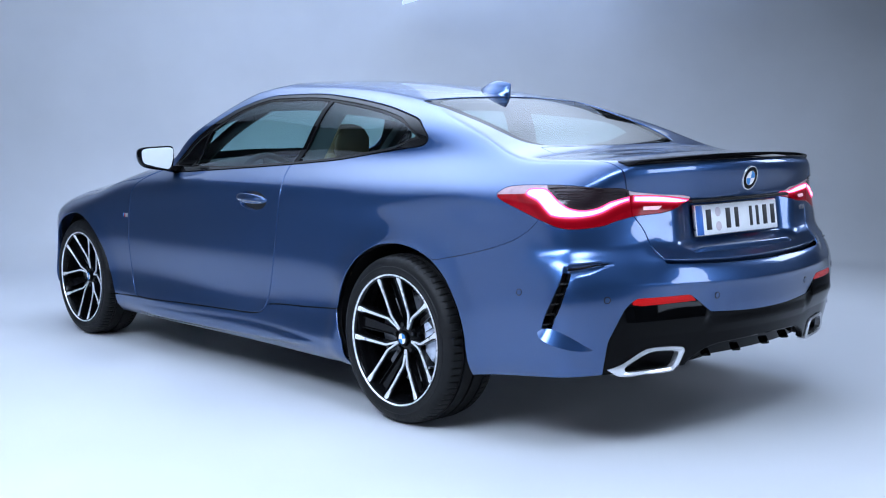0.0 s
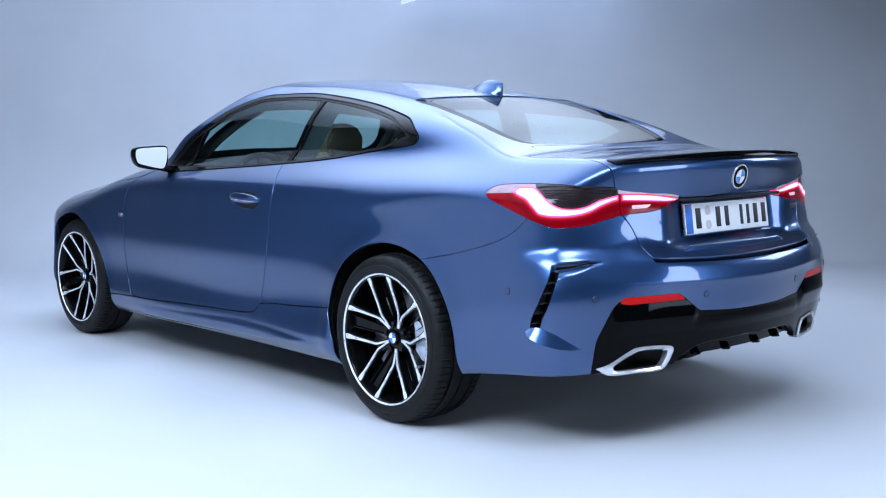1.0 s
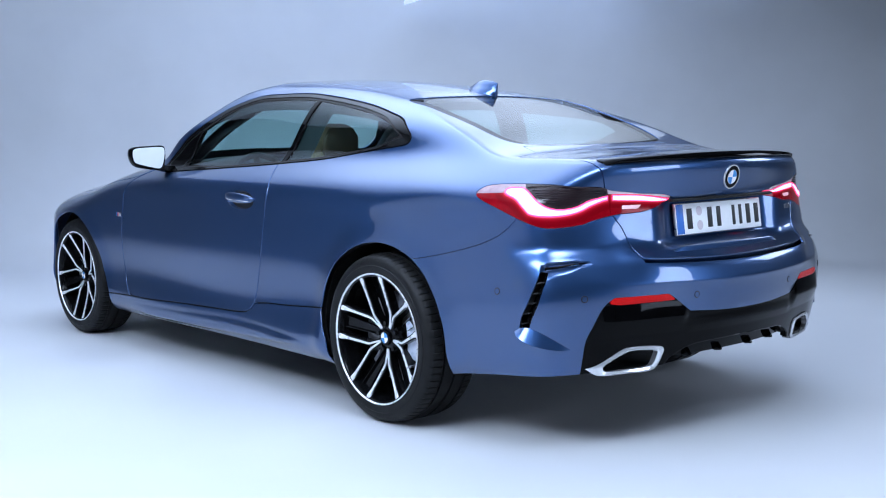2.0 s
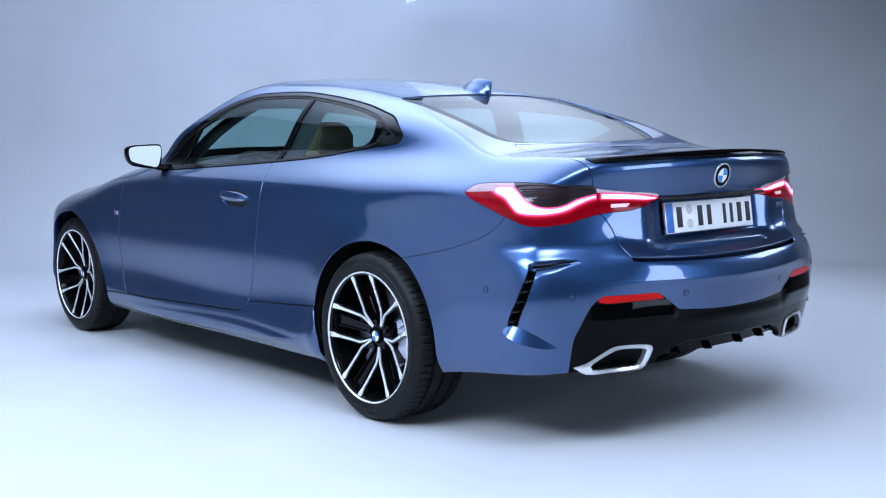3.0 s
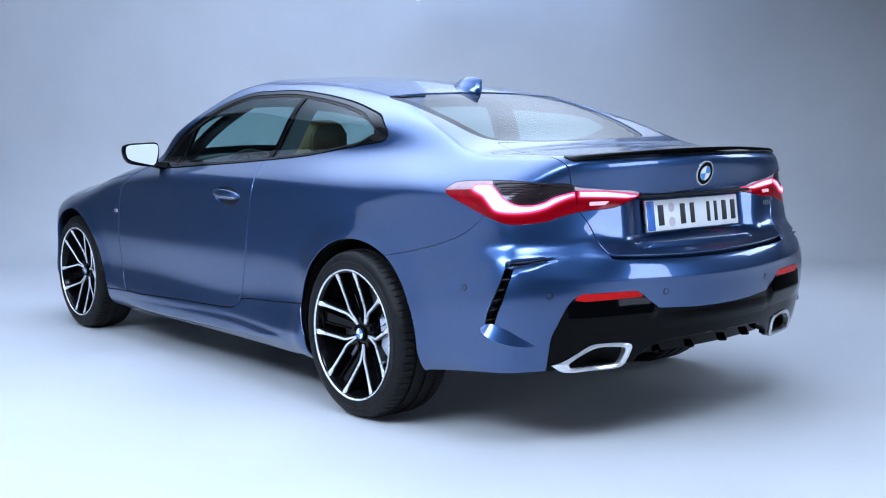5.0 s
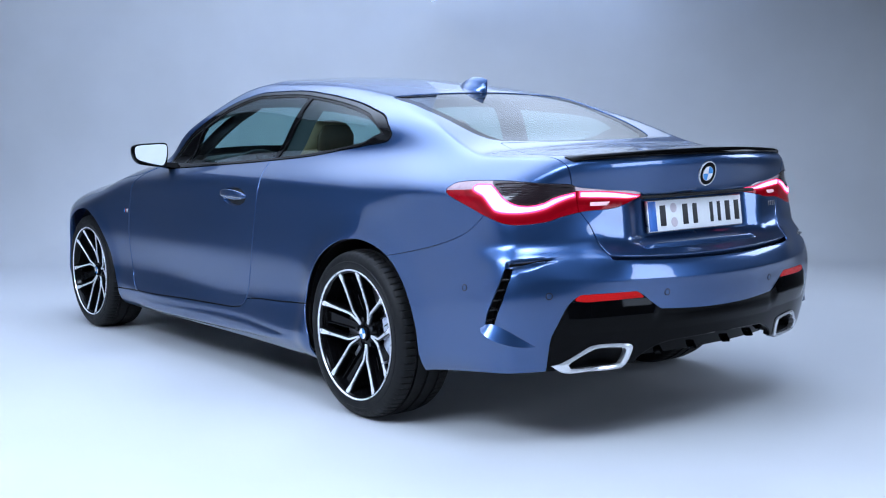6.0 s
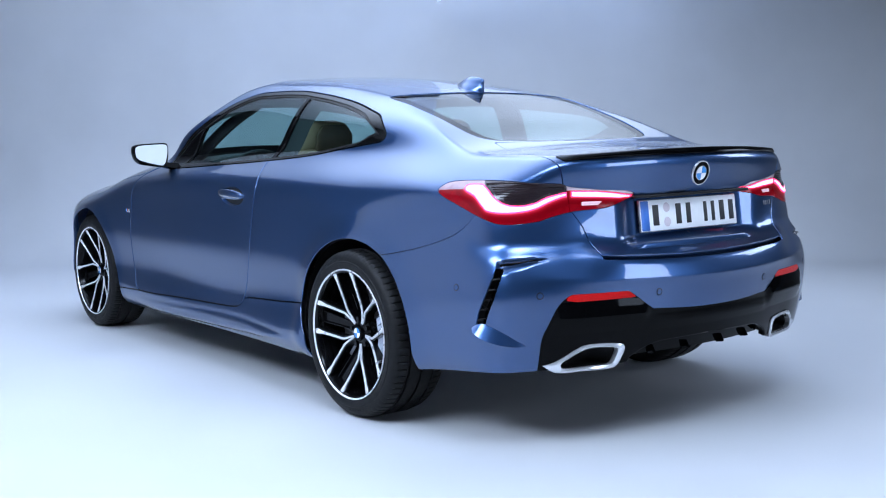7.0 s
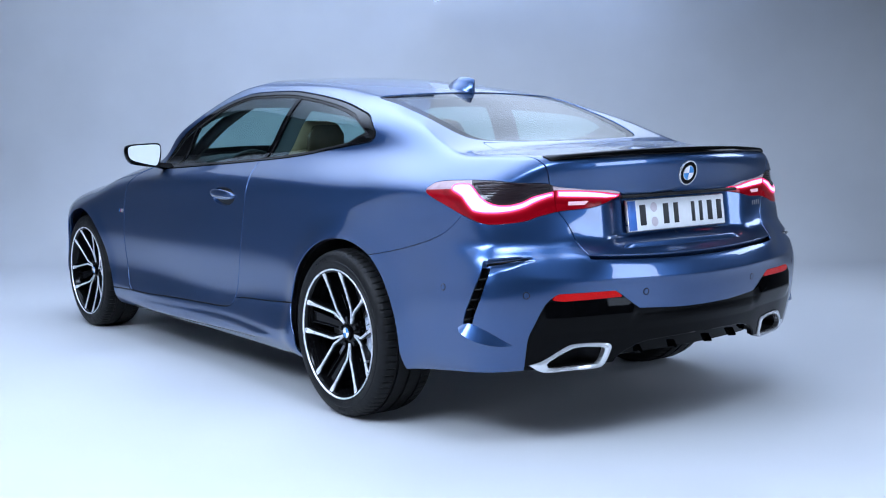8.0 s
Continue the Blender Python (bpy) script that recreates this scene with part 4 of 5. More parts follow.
# ---- lamps, badges, handles and other small parts ----
def on_rear(y, z):
    """Places and normals on the tail at (y, z)."""
    y, z = np.atleast_1d(np.asarray(y, float)), np.atleast_1d(np.asarray(z, float))
    eye = np.stack([np.full(len(y), -.3), np.abs(y), z], 1)
    p = shoot(eye, np.tile([-1., 0, 0], (len(y), 1)))
    m = normals(np.maximum(p, [-9, .0021, -9]))
    s = np.where(y < 0, -1, 1)
    p[:, 1], m[:, 1] = p[:, 1] * s, m[:, 1] * s
    return p, m


def on_side(x, z, sign=1):
    x, z = np.atleast_1d(np.asarray(x, float)), np.atleast_1d(np.asarray(z, float))
    p = shoot(np.stack([x, np.zeros(len(x)), z], 1), np.tile([0., 1, 0], (len(x), 1)))
    m = normals(p)
    p[:, 1], m[:, 1] = p[:, 1] * sign, m[:, 1] * sign
    return p, m


def facing(place, out, up=(0, 0, 1)):
    """A pose whose z looks along out, and whose y is as near up as may be."""
    z = Vector(out).normalized()
    x = Vector(up).cross(z).normalized()
    m = Matrix((x, z.cross(x), z)).transposed().to_4x4()
    return Matrix.Translation(place) @ m


def disc(name, radius, m, mat, parent, label="", deep=.003, seg=40, inner=0., dome=0.):
    """A turned button or ring, its face along z."""
    prof = [(inner, 0), (inner, deep), ((inner + radius) / 2, deep + dome), (radius - .0008, deep), (radius, deep - .0008), (radius, 0)] if inner else [(0, deep + dome), (radius * .5, deep + dome * .75), (radius * .85, deep + dome * .25), (radius - .0006, deep), (radius, deep - .0006), (radius, 0)]
    k = len(prof)
    v, f = [], []
    for i in range(seg):
        a = 2 * math.pi * i / seg
        v += [m @ Vector((r * math.cos(a), r * math.sin(a), h)) for r, h in prof]
    for i in range(seg):
        for j in range(k - 1):
            a, b = i * k + j, (i + 1) % seg * k + j
            f.append((a, b, b + 1, a + 1))
    return mesh_ob(name, v, f, mat, parent, label, angle=35)


def wedge(name, path, mat, parent, label=""):
    """A tapering blade over (place, normal, width, height) rows."""
    rings = []
    for i, (c, nrm, w, h) in enumerate(path):
        a, b = path[max(i - 1, 0)][0], path[min(i + 1, len(path) - 1)][0]
        t = (Vector(b) - Vector(a)).normalized()
        q = Vector(nrm).cross(t).normalized()
        c, nrm = Vector(c), Vector(nrm)
        rings.append([c - q * w - nrm * .006, c - q * w * .9 + nrm * h * .25, c - q * w * .15 + nrm * h * .95, c + q * w * .2 + nrm * h, c + q * w * .9 + nrm * h * .2, c + q * w - nrm * .006])
    v, f = loft(rings)
    return mesh_ob(name, v, f, mat, parent, label, angle=50)


# tail lamps: a lit angular bar in red glass with a smoked, ribbed field above it
BAR = outline([(.098, .906), (.156, .919), (.172, .909), (.202, .874), (.238, .853), (.286, .847), (.335, .855), (.376, .873), (.426, .885), (.446, .889, 0), (.446, .874, 0), (.424, .869), (.383, .854), (.343, .836), (.294, .825), (.227, .822), (.174, .829), (.156, .846), (.132, .877)])
INSET = outline([(.173, .922), (.277, .925), (.354, .917), (.423, .912), (.440, .898), (.424, .890), (.374, .879), (.332, .861), (.286, .853), (.242, .859), (.207, .881), (.180, .909)])
LID_BAR = outline([(.462, .8905, 0), (.558, .886), (.682, .869, 0), (.670, .861), (.558, .867), (.462, .872, 0)])
REVERSE = outline([(.499, .852, 0), (.569, .852, 0), (.556, .841, 0), (.499, .841, 0)])
lamp = refine(lamp, 2)
x, y, z = gx(lamp)
q = along(x, y)
outer, inner = split(lamp, q - (.448 + (.887 - z) * .14), .0022)


blade_top = spline([0, .12, .48, .82, 1], [.446, .450, .441, .410, .379])
blade_low = spline([0, .12, .6, .86, 1], [.434, .419, .387, .377, .376])


def field(sheet, curve):
    x, y, z = gx(sheet)
    return reach(curve, along(x, y), z)


bar, outer_rest = split(outer, field(outer, BAR), 0.)
inset, outer_rest = split(outer_rest, field(outer_rest, INSET), 0.)
x, y, z = gx(outer_rest)
cover, outer_red = split(outer_rest, np.maximum(along(x, y) - .168, .8965 + .05 * along(x, y) - z), 0.)
x, y, z = gx(outer_red)
bar_mid = spline([.10, .17, .238, .286, .335, .376, .43, .46], [.895, .868, .838, .836, .845, .863, .877, .882])
upper_dark, outer_red = split(outer_red, np.maximum(bar_mid(along(x, y)) - z, .166 - along(x, y)), 0.)
lid_bar, inner_rest = split(inner, field(inner, LID_BAR), 0.)
reverse, inner_rest = split(inner_rest, field(inner_rest, REVERSE), 0.)
x, y, z = gx(inner_rest)
bar_top = spline([.44, .462, .558, .682, .70], [.8915, .8905, .886, .869, .866])
lid_cover, inner_rest = split(inner_rest, bar_top(along(x, y)) + .0035 - z, 0.)
# the bar's fading glow, put into the lens as stepped rings
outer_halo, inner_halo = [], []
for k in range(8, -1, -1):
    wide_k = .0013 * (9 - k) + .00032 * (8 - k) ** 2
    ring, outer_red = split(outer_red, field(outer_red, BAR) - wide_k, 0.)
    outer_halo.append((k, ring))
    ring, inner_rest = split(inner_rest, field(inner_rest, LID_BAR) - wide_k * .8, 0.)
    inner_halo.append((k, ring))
for turn, sign in ((lambda q: q, 1), (flip, -1)):
    lamp_body = shell("tail_light", turn(outer_red), RED_GLASS, car, "lit red tail light with an angular bright bar", off=.001)
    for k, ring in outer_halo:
        shell("lens_glow_ring", turn(ring), LAMP_HALO[k], lamp_body, "red lens ring with the bar's glow put into it", off=.001, roll=0.)
    shell("lamp_cover", turn(cover), GREY_LENS, lamp_body, "pale clear upper lens", off=.001)
    shell("light_bar", turn(bar), LAMP_GLOW, lamp_body, "glowing red-pink light bar", off=.0025, deep=.006)
    shell("light_core", turn(cut(bar, field(bar, BAR) + .0050)), LAMP_CORE, lamp_body, "bright pinkish-white core of the bar", off=.0045, deep=.002)
    shell("lens_surround", turn(upper_dark), SMOKED, lamp_body, "dark upper lens edge", off=.001)
    field_ob = shell("smoked_lens", turn(inset), SMOKED, lamp_body, "dark smoked ribbed lens", off=-.006, deep=.004)
    for zz in np.arange(.862, .918, .0085):
        qs = [c for c in np.linspace(.18, .435, 40) if reach(INSET, np.array([c]), np.array([zz]))[0] < -.004]
        if len(qs) < 4:
            continue
        a, b = qs[0], qs[-1]
        rows = []
        for c in np.linspace(a, b, 14):
            # from the lamp's chord out to the skin
            base = np.array([-.465, .818]) + lamp_chord * c
            out = np.array([lamp_chord[1], -lamp_chord[0]])
            eye = np.array([[base[0] - out[0] * .25, base[1] - out[1] * .25, zz]])
            pt = shoot(eye, np.array([[out[0], out[1], 0.]]), 1.2)
            nm = normals(pt)
            pt = pt - nm * .0045
            rows.append([(pt[0] + nm[0] * dn + np.array([0, 0, dz])) * [1, sign, 1] for dn, dz in ((-.002, -.0022), (.0018, -.0008), (.0018, .0008), (-.002, .0022))])
        v, f = loft(rows)
        mesh_ob("lens_rib", v, f, SMOKED, lamp_body, angle=60)
    lid_lamp = shell("lid_light", turn(inner_rest), RED_GLASS, car, "red tail light half on the lid", off=.001)
    shell("light_bar", turn(lid_bar), LAMP_GLOW, lid_lamp, "glowing red-pink light bar", off=.0025, deep=.004)
    shell("light_core", turn(cut(lid_bar, field(lid_bar, LID_BAR) + .0028)), LAMP_CORE, lid_lamp, "bright pinkish-white core of the bar", off=.0045, deep=.002)
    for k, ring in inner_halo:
        shell("lens_glow_ring", turn(ring), LAMP_HALO[k], lid_lamp, "red lens ring with the bar's glow put into it", off=.001, roll=0.)
    shell("lamp_cover", turn(lid_cover), PALE_LENS, lid_lamp, "pale pink clear upper lens", off=.001)
    shell("reversing_light", turn(reverse), REVERSE_GLOW, lid_lamp, "small clear reversing lens", off=.0025, deep=.004)
    shell("reflector", turn(reflector), REFLECTOR, rear_bumper, "red rear reflector", off=.001)
    pocket = shell("bumper_vent", turn(vent), TRIM_BLACK, car, "black upright air vent", deep=.0)
    for k in range(5):
        zz = .462 + .036 * k
        c, nm = on_side(float(vent_front(zz)) - .013, zz, sign)
        m = facing(c[0] - nm[0] * .014, nm[0])
        part("vent_slat", box_bm((.030, .0045, .020), m @ pose(0, 0, 0, 0, 0, 10 * sign), .001), SATIN_BLACK, pocket)
    # the blade under the vent: a bright upper facet with a short underside
    rows = []
    for u in np.linspace(0, 1, 13):
        xt, zt = -.708 - .142 * u, float(blade_top(u))
        xl, zl = -.700 - .150 * u, float(blade_low(u))
        t0, n0 = on_side(xt, zt, sign)
        l0, n1 = on_side(xl, zl, sign)
        out = .033 * min(1, .55 + u / .2) * (1 - u) ** .75
        rows.append([t0[0] - n0[0] * .004, t0[0] + n0[0] * .0015, l0[0] + n1[0] * (out + .001) + np.array([0, 0, .004 * (1 - u)]), l0[0] + n1[0] * out, l0[0] - n1[0] * .004 - np.array([0, 0, .010 * (1 - u)])])
    v, f = loft(rows)
    mesh_ob("lower_blade", v, f, PAINT, rear_bumper, angle=22)
    rows = []
    for u in np.linspace(0, 1, 9):
        yy = .803 - .12 * u
        c, nm = on_rear(yy * sign, .650 + .030 * u - .012 * u * u) if u > .15 else on_side(-.790 - .02 * u, .650 + .02 * u, sign)
        h, m0 = .0045 * (1 - u) ** .5, nm[0]
        up = np.array([0, 0, 1.]) - m0 * m0[2]
        rows.append([c[0] + up * a * (1 - .85 * u) + m0 * b for a, b in ((.0055, -.003), (.0045, h * .7), (.002, h), (-.002, h), (-.0045, h * .7), (-.0055, -.003))])
    v, f = loft(rows)
    mesh_ob("vent_brow", v, f, GLOSS_BLACK, rear_bumper, "thin black line over the vent", angle=40)
    # parking sensors
    for where in ((-.609, .565, "side"), (.718, .549, "rear"), (.286, .535, "rear")):
        c, nm = on_side(where[0], where[1], sign) if where[2] == "side" else on_rear(where[0] * sign, where[1])
        m = facing(c[0], nm[0])
        disc("parking_sensor", .0095, m, PAINT, rear_bumper, "round parking sensor", .0015, 24)
        disc("sensor_ring", .0125, m, SATIN_BLACK, rear_bumper, "", .0012, 28, inner=.0098)
    # exhaust finisher
    EXH = EXHAUST
    mid = np.array([.52, .313])
    c0, n0 = on_rear(EXH[:, 0] * sign, EXH[:, 1])
    inn = EXHAUST_IN
    c1, _ = on_rear(inn[:, 0] * sign, inn[:, 1])
    rings = [[(a[0] + .03, a[1], a[2]) for a in c0], [(a[0] - .006, a[1], a[2]) for a in c0], [(a[0] * .5 + b[0] * .5 - .011, (a[1] + b[1]) / 2, (a[2] + b[2]) / 2) for a, b in zip(c0, c1)],
             [(b[0] - .006, b[1], b[2]) for b in c1], [(b[0] + .016, b[1] * .995, b[2]) for b in c1]]
    v, f = loft(rings, caps=False)
    tip = mesh_ob("exhaust_tip", v, f, CHROME, car, "chrome-framed angular exhaust outlet", angle=40)
    rings = [[(b[0] + .014, b[1], b[2]) for b in c1], [(b[0] + .10, sign * (mid[0] + (abs(b[1]) - mid[0]) * .85), mid[1] + (b[2] - mid[1]) * .85) for b in c1]]
    v, f = loft(rings, caps=False)
    f.append(tuple(range(len(c1), 2 * len(c1))))
    mesh_ob("exhaust_throat", v, f, SATIN_BLACK, tip)
    # the rolled edge round the diffuser
    line = [q for q in INSERT if .01 < q[0] < .389 and q[1] > .285]
    c, nm = on_rear(np.array([q[0] for q in line]) * sign, np.array([q[1] for q in line]))
    rows = []
    for k in range(len(line)):
        t = Vector(c[min(k + 1, len(line) - 1)] - c[max(k - 1, 0)]).normalized()
        side_way = np.array(Vector(nm[k]).cross(t).normalized())
        rows.append([c[k] + side_way * .0055 * math.cos(a) + nm[k] * (.0045 * math.sin(a) - .003) for a in np.linspace(0, 2 * math.pi, 8, endpoint=False)])
    v, f = loft(rows)
    mesh_ob("diffuser_edge", v, f, GLOSS_BLACK, diffuser_panel)
    # diffuser fins
    for yy in (.255, .095):
        c, nm = on_rear(yy * sign, .325)
        bm = bmesh.new()
        vs = [bm.verts.new((c[0][0] + dx, yy * sign + dy, z2)) for dy in (-.008, .008) for dx, z2 in ((.050, .345), (.036, .338), (.016, .308), (.05, .302))]
        for q4 in ((0, 1, 2, 3), (7, 6, 5, 4), (0, 4, 5, 1), (1, 5, 6, 2), (2, 6, 7, 3), (3, 7, 4, 0)):
            bm.faces.new([vs[i] for i in q4])
        bmesh.ops.bevel(bm, geom=bm.edges[:], offset=.003, segments=2, affect="EDGES")
        part("diffuser_fin", bm, GLOSS_BLACK, diffuser_panel)
    # door handle over its cup
    door_ob = door_left if sign > 0 else door_right
    rows = []
    for u in np.linspace(0, 1, 15):
        xx = .962 + .240 * u
        c, nm = on_side(xx, .829 + .04 * (xx - 1.082), sign)
        bulge = math.sin(u * math.pi) ** .45
        ctr = c[0] + nm[0] * (.002 + .016 * bulge)
        hh = .006 + .017 * bulge
        rows.append([(ctr + nm[0] * .008 * math.cos(a) + np.array([0, 0, 1]) * hh * math.sin(a)) for a in np.linspace(0, 2 * math.pi, 14, endpoint=False)])
    v, f = loft(rows)
    handle = mesh_ob("door_handle", v, f, PAINT, door_ob, "blue painted door handle")
    rows = []
    for u in np.linspace(.06, .94, 9):
        xx = .968 + .228 * u
        c, nm = on_side(xx, .819 + .04 * (xx - 1.082), sign)
        ctr = c[0] + nm[0] * (.004 + .016 * math.sin(u * math.pi) ** .45)
        rows.append([(ctr + nm[0] * .005 * math.cos(a) + np.array([0, 0, 1]) * .0016 * math.sin(a)) for a in np.linspace(0, 2 * math.pi, 8, endpoint=False)])
    v, f = loft(rows)
    mesh_ob("handle_strip", v, f, CHROME, door_ob, "thin bright strip")
    # side badge on the fender: three slanted strokes
    for k, mt in enumerate((BADGE_BLUE, RED_GLASS, CHROME)):
        c, nm = on_side(2.315 - .012 * k, .703, sign)
        part("side_badge", box_bm((.009 if k < 2 else .022, .020, .003), facing(c[0] + nm[0] * .001 + np.array([-.006 if k == 2 else 0, 0, 0]), nm[0]), .0008), mt, car, "small slanted badge stroke")

# the lid's lip spoiler, raised out of the lid's own edge
x, y, z = gx(lid)
tail_x = tail(np.full(len(x), 1.0)) + .28 * y * y
lip = cut(lid, np.maximum(np.maximum(x - (tail_x + .085), y - .572), np.maximum(.992 - z, -9.)))
lx, ly, lz = gx(lip)
rise = .004 + .016 * step(0, 1, (tail(np.full(len(lx), 1.0)) + .28 * ly * ly + .085 - lx) / .085) * step(.578, .52, ly)
lip = (lip[0] + np.stack([-.010 * rise / .02, 0 * rise, rise], 1), lip[1], lip[2])
shell("lip_spoiler", both(lip), GLOSS_BLACK, boot_lid, "slim gloss black boot lip spoiler", deep=.02)

# number plate: plain bars stand for its characters
PLATE = Matrix.Translation((-.9085, 0, .7885)) @ pose(0, 0, 0, 0, 7, 0) @ pose(0, 0, 0, 90, 0, -90)
plate = thing("number_plate", "white number plate with a blue end strip and dark bars", "")
plate.matrix_world = PLATE
part("plate_holder", box_bm((.526, .116, .010), pose(0, 0, -.004), .003), STEEL, plate, "slim grey plate holder")
part("plate_face", box_bm((.520, .110, .004), pose(0, 0, .003), .0015), PLATE_WHITE, plate)
part("blue_strip", box_bm((.040, .106, .002), pose(-.238, 0, .0050), .0006), PLATE_BLUE, plate, "blue strip at the plate's end")
for xx, w in ((-.183, .050), (-.062, .046), (-.008, .040), (.085, .030), (.128, .030), (.178, .044), (.231, .044)):
    part("plate_bar", box_bm((w * .62, .074, .0016), pose(xx + .0, 0, .0052), .0005), INK, plate, "plain dark bar")
for yy, mt in ((.026, PALE_SEAL), (-.026, PALE_SEAL)):
    disc("plate_seal", .0175, pose(-.124, yy, .0045), mt, plate, "pale round seal", .0012, 28)
plate.parent = car
part("plate_lamp_strip", box_bm((.02, .62, .012), pose(-.925, 0, .862), .004), SATIN_BLACK, boot_lid)

# the ledge under the plate, with a dark groove over it
rows, dark = [], []
for yy in np.linspace(-.285, .325, 31):
    c, nm = on_rear(yy, .688)
    m0 = nm[0]
    up = np.array([0, 0, 1.]) - m0 * m0[2]
    k = min(1, (yy + .285) / .03, (.325 - yy) / .03) * .9 + .1
    rows.append([c[0] + up * a + m0 * b * k for a, b in ((.005, -.003), (.004, .010), (.001, .0135), (-.004, .012), (-.014, .004), (-.022, -.003))])
    dark.append([c[0] + up * a * k + m0 * b for a, b in ((.000, -.004), (.001, .005), (.013, .0035), (.017, -.003))])
v, f = loft(rows)
mesh_ob("lid_ledge", v, f, PAINT, boot_lid, angle=40)
v, f = loft(dark)
mesh_ob("lid_groove", v, f, SATIN_BLACK, boot_lid, "dark groove under the plate")

# round badge on the lid
c, nm = on_rear(0., .936)
m = facing(c[0], nm[0])
badge = disc("lid_badge", .046, m, CHROME, car, "round badge with blue and white quarters", .0055, 56, inner=.0415)
disc("badge_ring", .042, m, GLOSS_BLACK, badge, "", .0045, 48, dome=.001)
disc("badge_inner_ring", .0275, m @ pose(0, 0, .0015), CHROME, badge, "", .0048, 48, inner=.0255)
for k in range(4):
    v = [m @ Vector((0, 0, .0072))] + [m @ Vector((math.cos(a) * .0256, math.sin(a) * .0256, .0064)) for a in np.linspace(math.pi / 2 * k, math.pi / 2 * (k + 1), 11)]
    mesh_ob("enamel", v, [(0, j + 1, j + 2) for j in range(10)], BADGE_BLUE if k % 2 == 0 else BADGE_WHITE, badge, smooth=False)
# small model mark at the lid's right end, as plain bars
for k in range(4):
    c, nm = on_rear(-.455 - .018 * k, .800)
    part("model_mark", box_bm((.007, .018, .002), facing(c[0] + nm[0] * .001, nm[0]), .0006), STEEL, boot_lid, "small plain chrome bar")

# roof fin
rows = []
for u in np.linspace(0, 1, 13):
    xx = .462 - .178 * u
    base = float(ridge(xx)) - .004
    top = base + .008 + .055 * math.sin(min(u / .74, 1) * math.pi / 2) ** .9 * (1 if u < .9 else .95)
    w = .005 + .037 * math.sin(min(u / .75, 1) * math.pi / 2) ** .8 - .034 * max(0, (u - .55) / .45) ** 1.5
    rows.append([(xx - (.012 * s if u > .8 else .0), w * c, base + (top - base) * s) for c, s in ((-1.15, 0), (-.98, .16), (-.76, .40), (-.68, .44), (-.44, .72), (-.16, .96), (0, 1), (.16, .96), (.44, .72), (.68, .44), (.76, .40), (.98, .16), (1.15, 0))])
v, f = loft(rows, closed=True)
mesh_ob("roof_antenna_fin", v, f, PAINT, car, "blue shark-fin roof antenna", angle=60)


def door_mirror(sign):
    """Housing, glass and foot."""
    ob = thing("door_mirror", "gloss black door mirror with a clear glass", "")
    ob.parent = car
    shape = outline([(-.094, .042), (-.070, .056), (.0, .060), (.070, .062), (.092, .055), (.098, .030), (.094, -.02), (.080, -.058), (.05, -.061), (-.02, -.052), (-.066, -.040), (-.090, -.010)], n=4)
    ctr = np.array([1.842, .905, 1.005])
    # the housing lies round an axis along the car, wide across it; u runs outwards
    rings = []
    for dx, k, sh in ((.030, .86, 0), (-.002, .87, 0), (-.007, .93, 0), (-.005, .985, 0), (.0, 1.0, 0), (.025, .985, 0), (.055, .92, .004), (.085, .78, .010), (.105, .55, .016), (.114, .28, .02)):
        rings.append([(ctr[0] + dx + .06 * (u * k), sign * (ctr[1] - sh - u * k), ctr[2] + w * k) for u, w in shape * [1, 1]])
    v, f = loft(rings, caps=False)
    f.append(tuple(range((len(rings) - 1) * len(shape), len(rings) * len(shape))))
    mesh_ob("mirror_housing", v, f, GLOSS_BLACK, ob, angle=50)
    g = [(ctr[0] + .018 - .32 * (u * .87) - .16 * (w * .87), sign * (ctr[1] - u * .87), ctr[2] + w * .87) for u, w in shape]
    mesh_ob("mirror_glass", g, [tuple(range(len(g))) if sign > 0 else tuple(range(len(g)))[::-1]], MIRROR, ob, "bright mirror glass", smooth=False)
    rows = [[(1.900 + dx * s, sign * yy, zz + dz * s) for dx, dz in ((-.035, -.010), (-.02, -.018), (.03, -.016), (.04, 0), (.03, .012), (-.02, .014))] for yy, zz, s in ((.74, .945, 1.25), (.79, .950, 1.05), (.84, .962, 1.0), (.86, .975, .9))]
    v, f = loft(rows)
    mesh_ob("mirror_foot", v, f, GLOSS_BLACK, ob, angle=50)


door_mirror(1)
door_mirror(-1)

# ---- the cabin ----
def cushion(rows, mat, name, parent, label="", power=3.2, seg=28):
    """A soft body through (centre, half width, half thickness, tilt) rows; squarish rounded sections."""
    rings = []
    for (cx, cy, cz), hw, ht, tilt in rows:
        ring = []
        for a in np.linspace(0, 2 * math.pi, seg, endpoint=False):
            c, s = math.cos(a), math.sin(a)
            u = hw * abs(c) ** (2 / power) * (1 if c > 0 else -1)
            w = ht * abs(s) ** (2 / power) * (1 if s > 0 else -1)
            ring.append((cx + w * math.cos(tilt), cy + u, cz + w * math.sin(tilt)))
        rings.append(ring)
    v, f = loft(rings)
    return mesh_ob(name, v, f, mat, parent, label, angle=70)


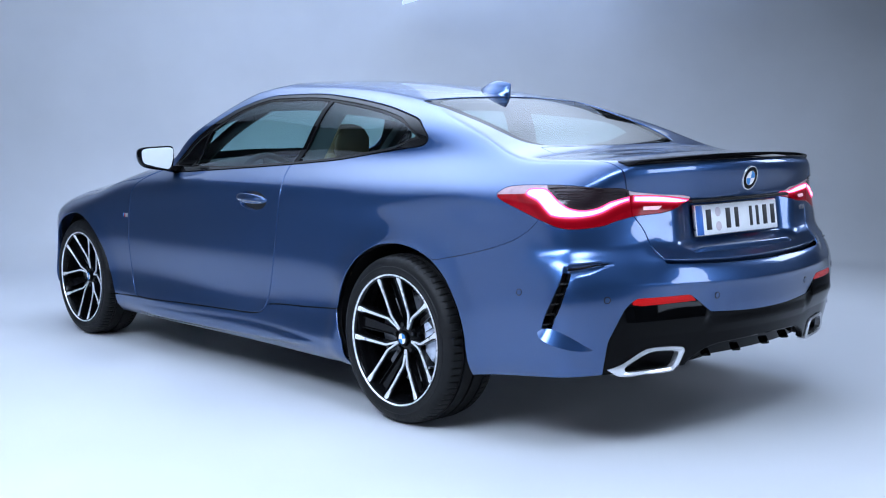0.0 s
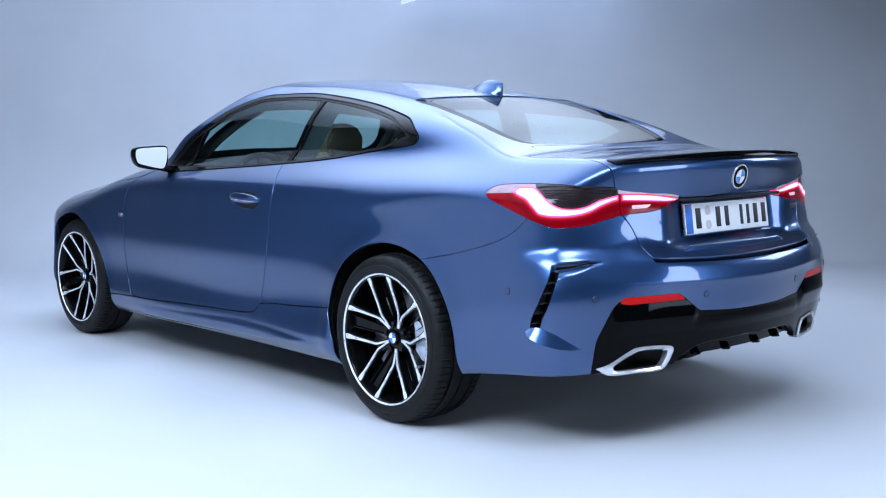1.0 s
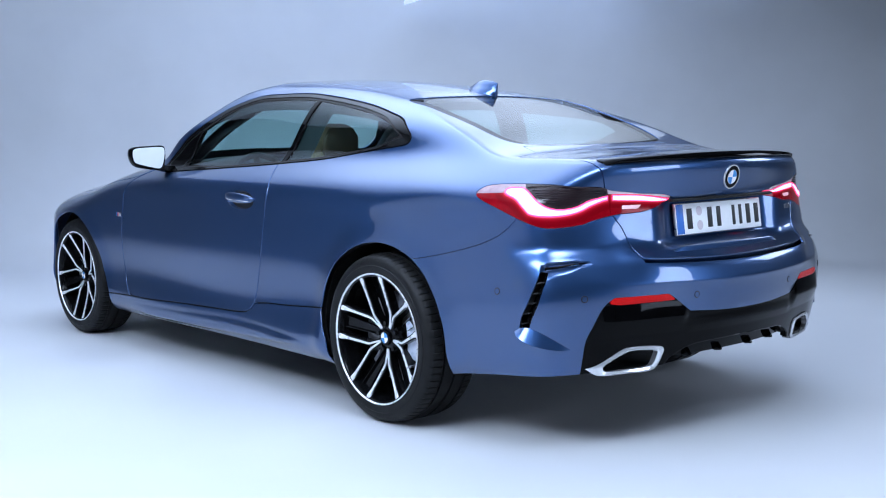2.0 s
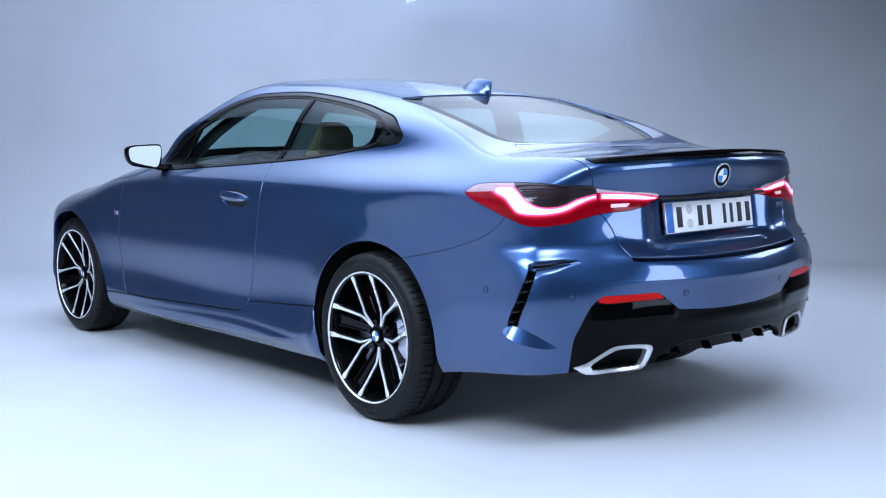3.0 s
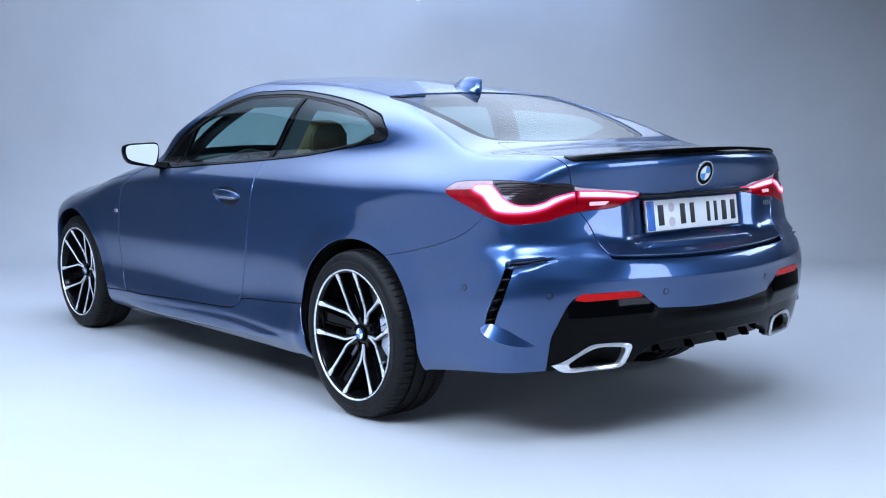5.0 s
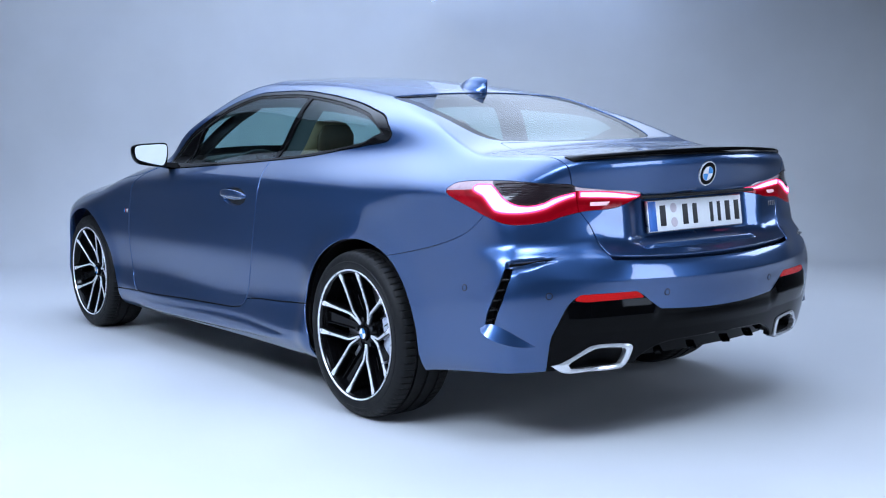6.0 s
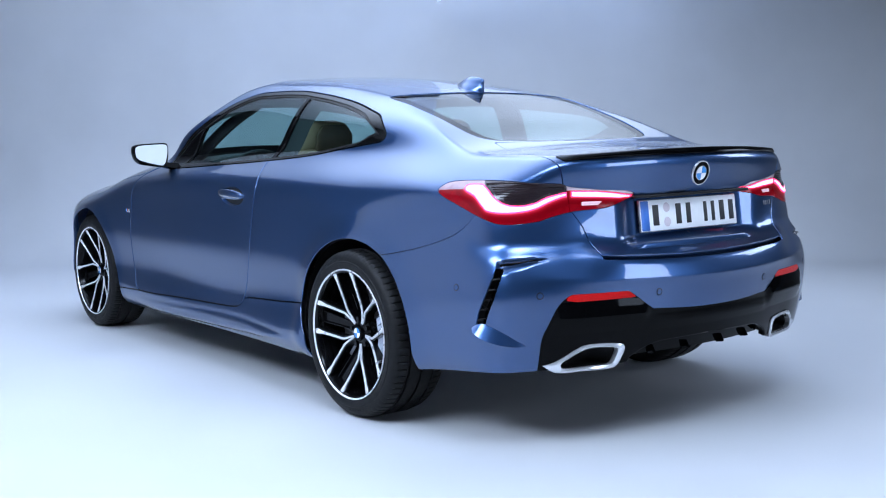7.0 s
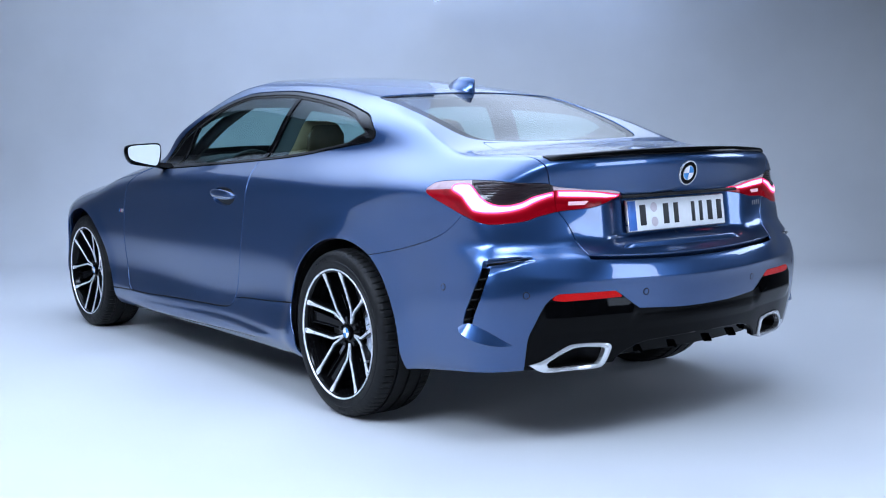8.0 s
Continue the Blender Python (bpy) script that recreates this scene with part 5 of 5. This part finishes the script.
for sy in (.37, -.37):
    seat = thing("front_seat", "tan leather front seat with a dark back shell", "")
    seat.parent = car
    cushion([((1.10, sy, .50), .20, .05, 1.4), ((1.16, sy, .52), .25, .075, 1.5), ((1.35, sy, .55), .255, .08, 1.6), ((1.52, sy, .56), .24, .06, 1.7), ((1.57, sy, .55), .21, .03, 1.7)], TAN, "seat_cushion", seat)
    cushion([((1.20, sy, .48), .20, .04, -.3), ((1.19, sy, .55), .245, .075, -.3), ((1.13, sy, .73), .255, .085, -.3), ((1.08, sy, .88), .25, .075, -.3), ((1.05, sy, .97), .215, .062, -.3), ((1.038, sy, 1.01), .16, .042, -.3), ((1.034, sy, 1.025), .10, .02, -.3)], TAN, "seat_back", seat)
    cushion([((1.13, sy, .52), .20, .02, -.3), ((1.085, sy, .70), .235, .035, -.3), ((1.025, sy, .89), .22, .035, -.3), ((1.003, sy, .98), .18, .022, -.3)], DARK_SOFT, "back_shell", seat, "dark moulded back shell")
    cushion([((1.046, sy, 1.0), .11, .03, -.3), ((1.042, sy, 1.03), .135, .045, -.3), ((1.036, sy, 1.095), .135, .048, -.3), ((1.032, sy, 1.14), .11, .036, -.3), ((1.030, sy, 1.155), .07, .018, -.3)], TAN, "headrest", seat)
    cushion([((1.010, sy - .03, .97), .08, .018, -.3), ((1.002, sy - .03, 1.02), .10, .026, -.3), ((.995, sy - .03, 1.09), .10, .028, -.3), ((.992, sy - .03, 1.135), .07, .018, -.3)], SHADED_TAN, "headrest_back", seat, "headrest back in a darker brown for its shaded side")
for sy in (.31, -.31):
    seat = thing("rear_seat", "tan leather rear seat", "")
    seat.parent = car
    cushion([((.38, sy, .46), .24, .06, 1.4), ((.55, sy, .50), .27, .07, 1.5), ((.80, sy, .52), .26, .05, 1.6)], TAN, "seat_cushion", seat)
    cushion([((.36, sy, .46), .24, .05, -.4), ((.28, sy, .68), .27, .07, -.4), ((.20, sy, .88), .26, .06, -.4), ((.175, sy, .94), .20, .035, -.4)], TAN, "seat_back", seat)
    cushion([((.165, sy, .95), .10, .03, -.4), ((.155, sy, .985), .13, .045, -.4), ((.145, sy, 1.03), .11, .032, -.4), ((.143, sy, 1.045), .07, .015, -.4)], TAN, "headrest", seat)
part("parcel_shelf", box_bm((.52, 1.16, .03), pose(-.12, 0, .925), .01), DARK_CLOTH, car, "dark cloth parcel shelf")
part("boot_tub", box_bm((.50, 1.14, .46), pose(-.60, 0, .66), .04), DARK_SOFT, car)
part("cabin_floor", box_bm((2.5, 1.40, .04), pose(1.05, 0, .40), .01), DARK_CLOTH, car)
# dashboard with its hood over the dials
rows = []
for yy in np.linspace(-.70, .70, 29):
    hood_up = .035 * math.exp(-((yy - .37) / .20) ** 4)
    rows.append([(xx, yy, zz + (hood_up if zz > .9 else 0)) for xx, zz in ((2.10, .70), (2.12, .93), (2.02, .955), (1.90, .965), (1.83, .960), (1.80, .925), (1.78, .80), (1.84, .66))])
v, f = loft(rows)
mesh_ob("dashboard", v, f, DARK_SOFT, car, "dark soft dashboard", angle=50)
# steering wheel
m = Matrix.Translation((1.62, .37, .845)) @ pose(0, 0, 0, 0, -66, 0)
rings = []
for a in np.linspace(0, 2 * math.pi, 48, endpoint=False):
    rings.append([m @ Vector(((.178 + .015 * math.cos(b)) * math.cos(a), (.178 + .015 * math.cos(b)) * math.sin(a), .017 * math.sin(b))) for b in np.linspace(0, 2 * math.pi, 12, endpoint=False)])
v, f = loft(rings + [rings[0]], caps=False)
steer = mesh_ob("steering_wheel", v, f, DARK_SOFT, car, "dark leather steering wheel")
part("wheel_hub", box_bm((.12, .13, .05), m, .02), DARK_SOFT, steer)
for a in (0, 140, 220):
    part("wheel_spoke", box_bm((.13, .032, .018), m @ pose(0, 0, 0, 0, 0, a) @ pose(.11, 0, -.004), .005), DARK_SOFT, steer)
# linings of the windscreen pillars, standing into the cabin
for sign in (1, -1):
    rows = []
    for u in np.linspace(0, 1, 9):
        xx, yy, zz = 2.00 - .52 * u, .635 - .125 * u, .955 + .315 * u + .03 * math.sin(u * math.pi)
        rows.append([(xx + a, sign * (yy + b), zz + c) for a, b, c in ((.02, .0, -.01), (.03, -.02, -.005), (.01, -.04, -.015), (-.02, -.04, -.04), (-.04, -.01, -.045), (-.03, .0, -.03))])
    v, f = loft(rows)
    mesh_ob("pillar_lining", v, f, DARK_SOFT, car, angle=60)
# inside mirror
part("inside_mirror", box_bm((.03, .22, .06), pose(1.36, 0, 1.265, 0, 12, 0), .012), SATIN_BLACK, car, "dark inside mirror")
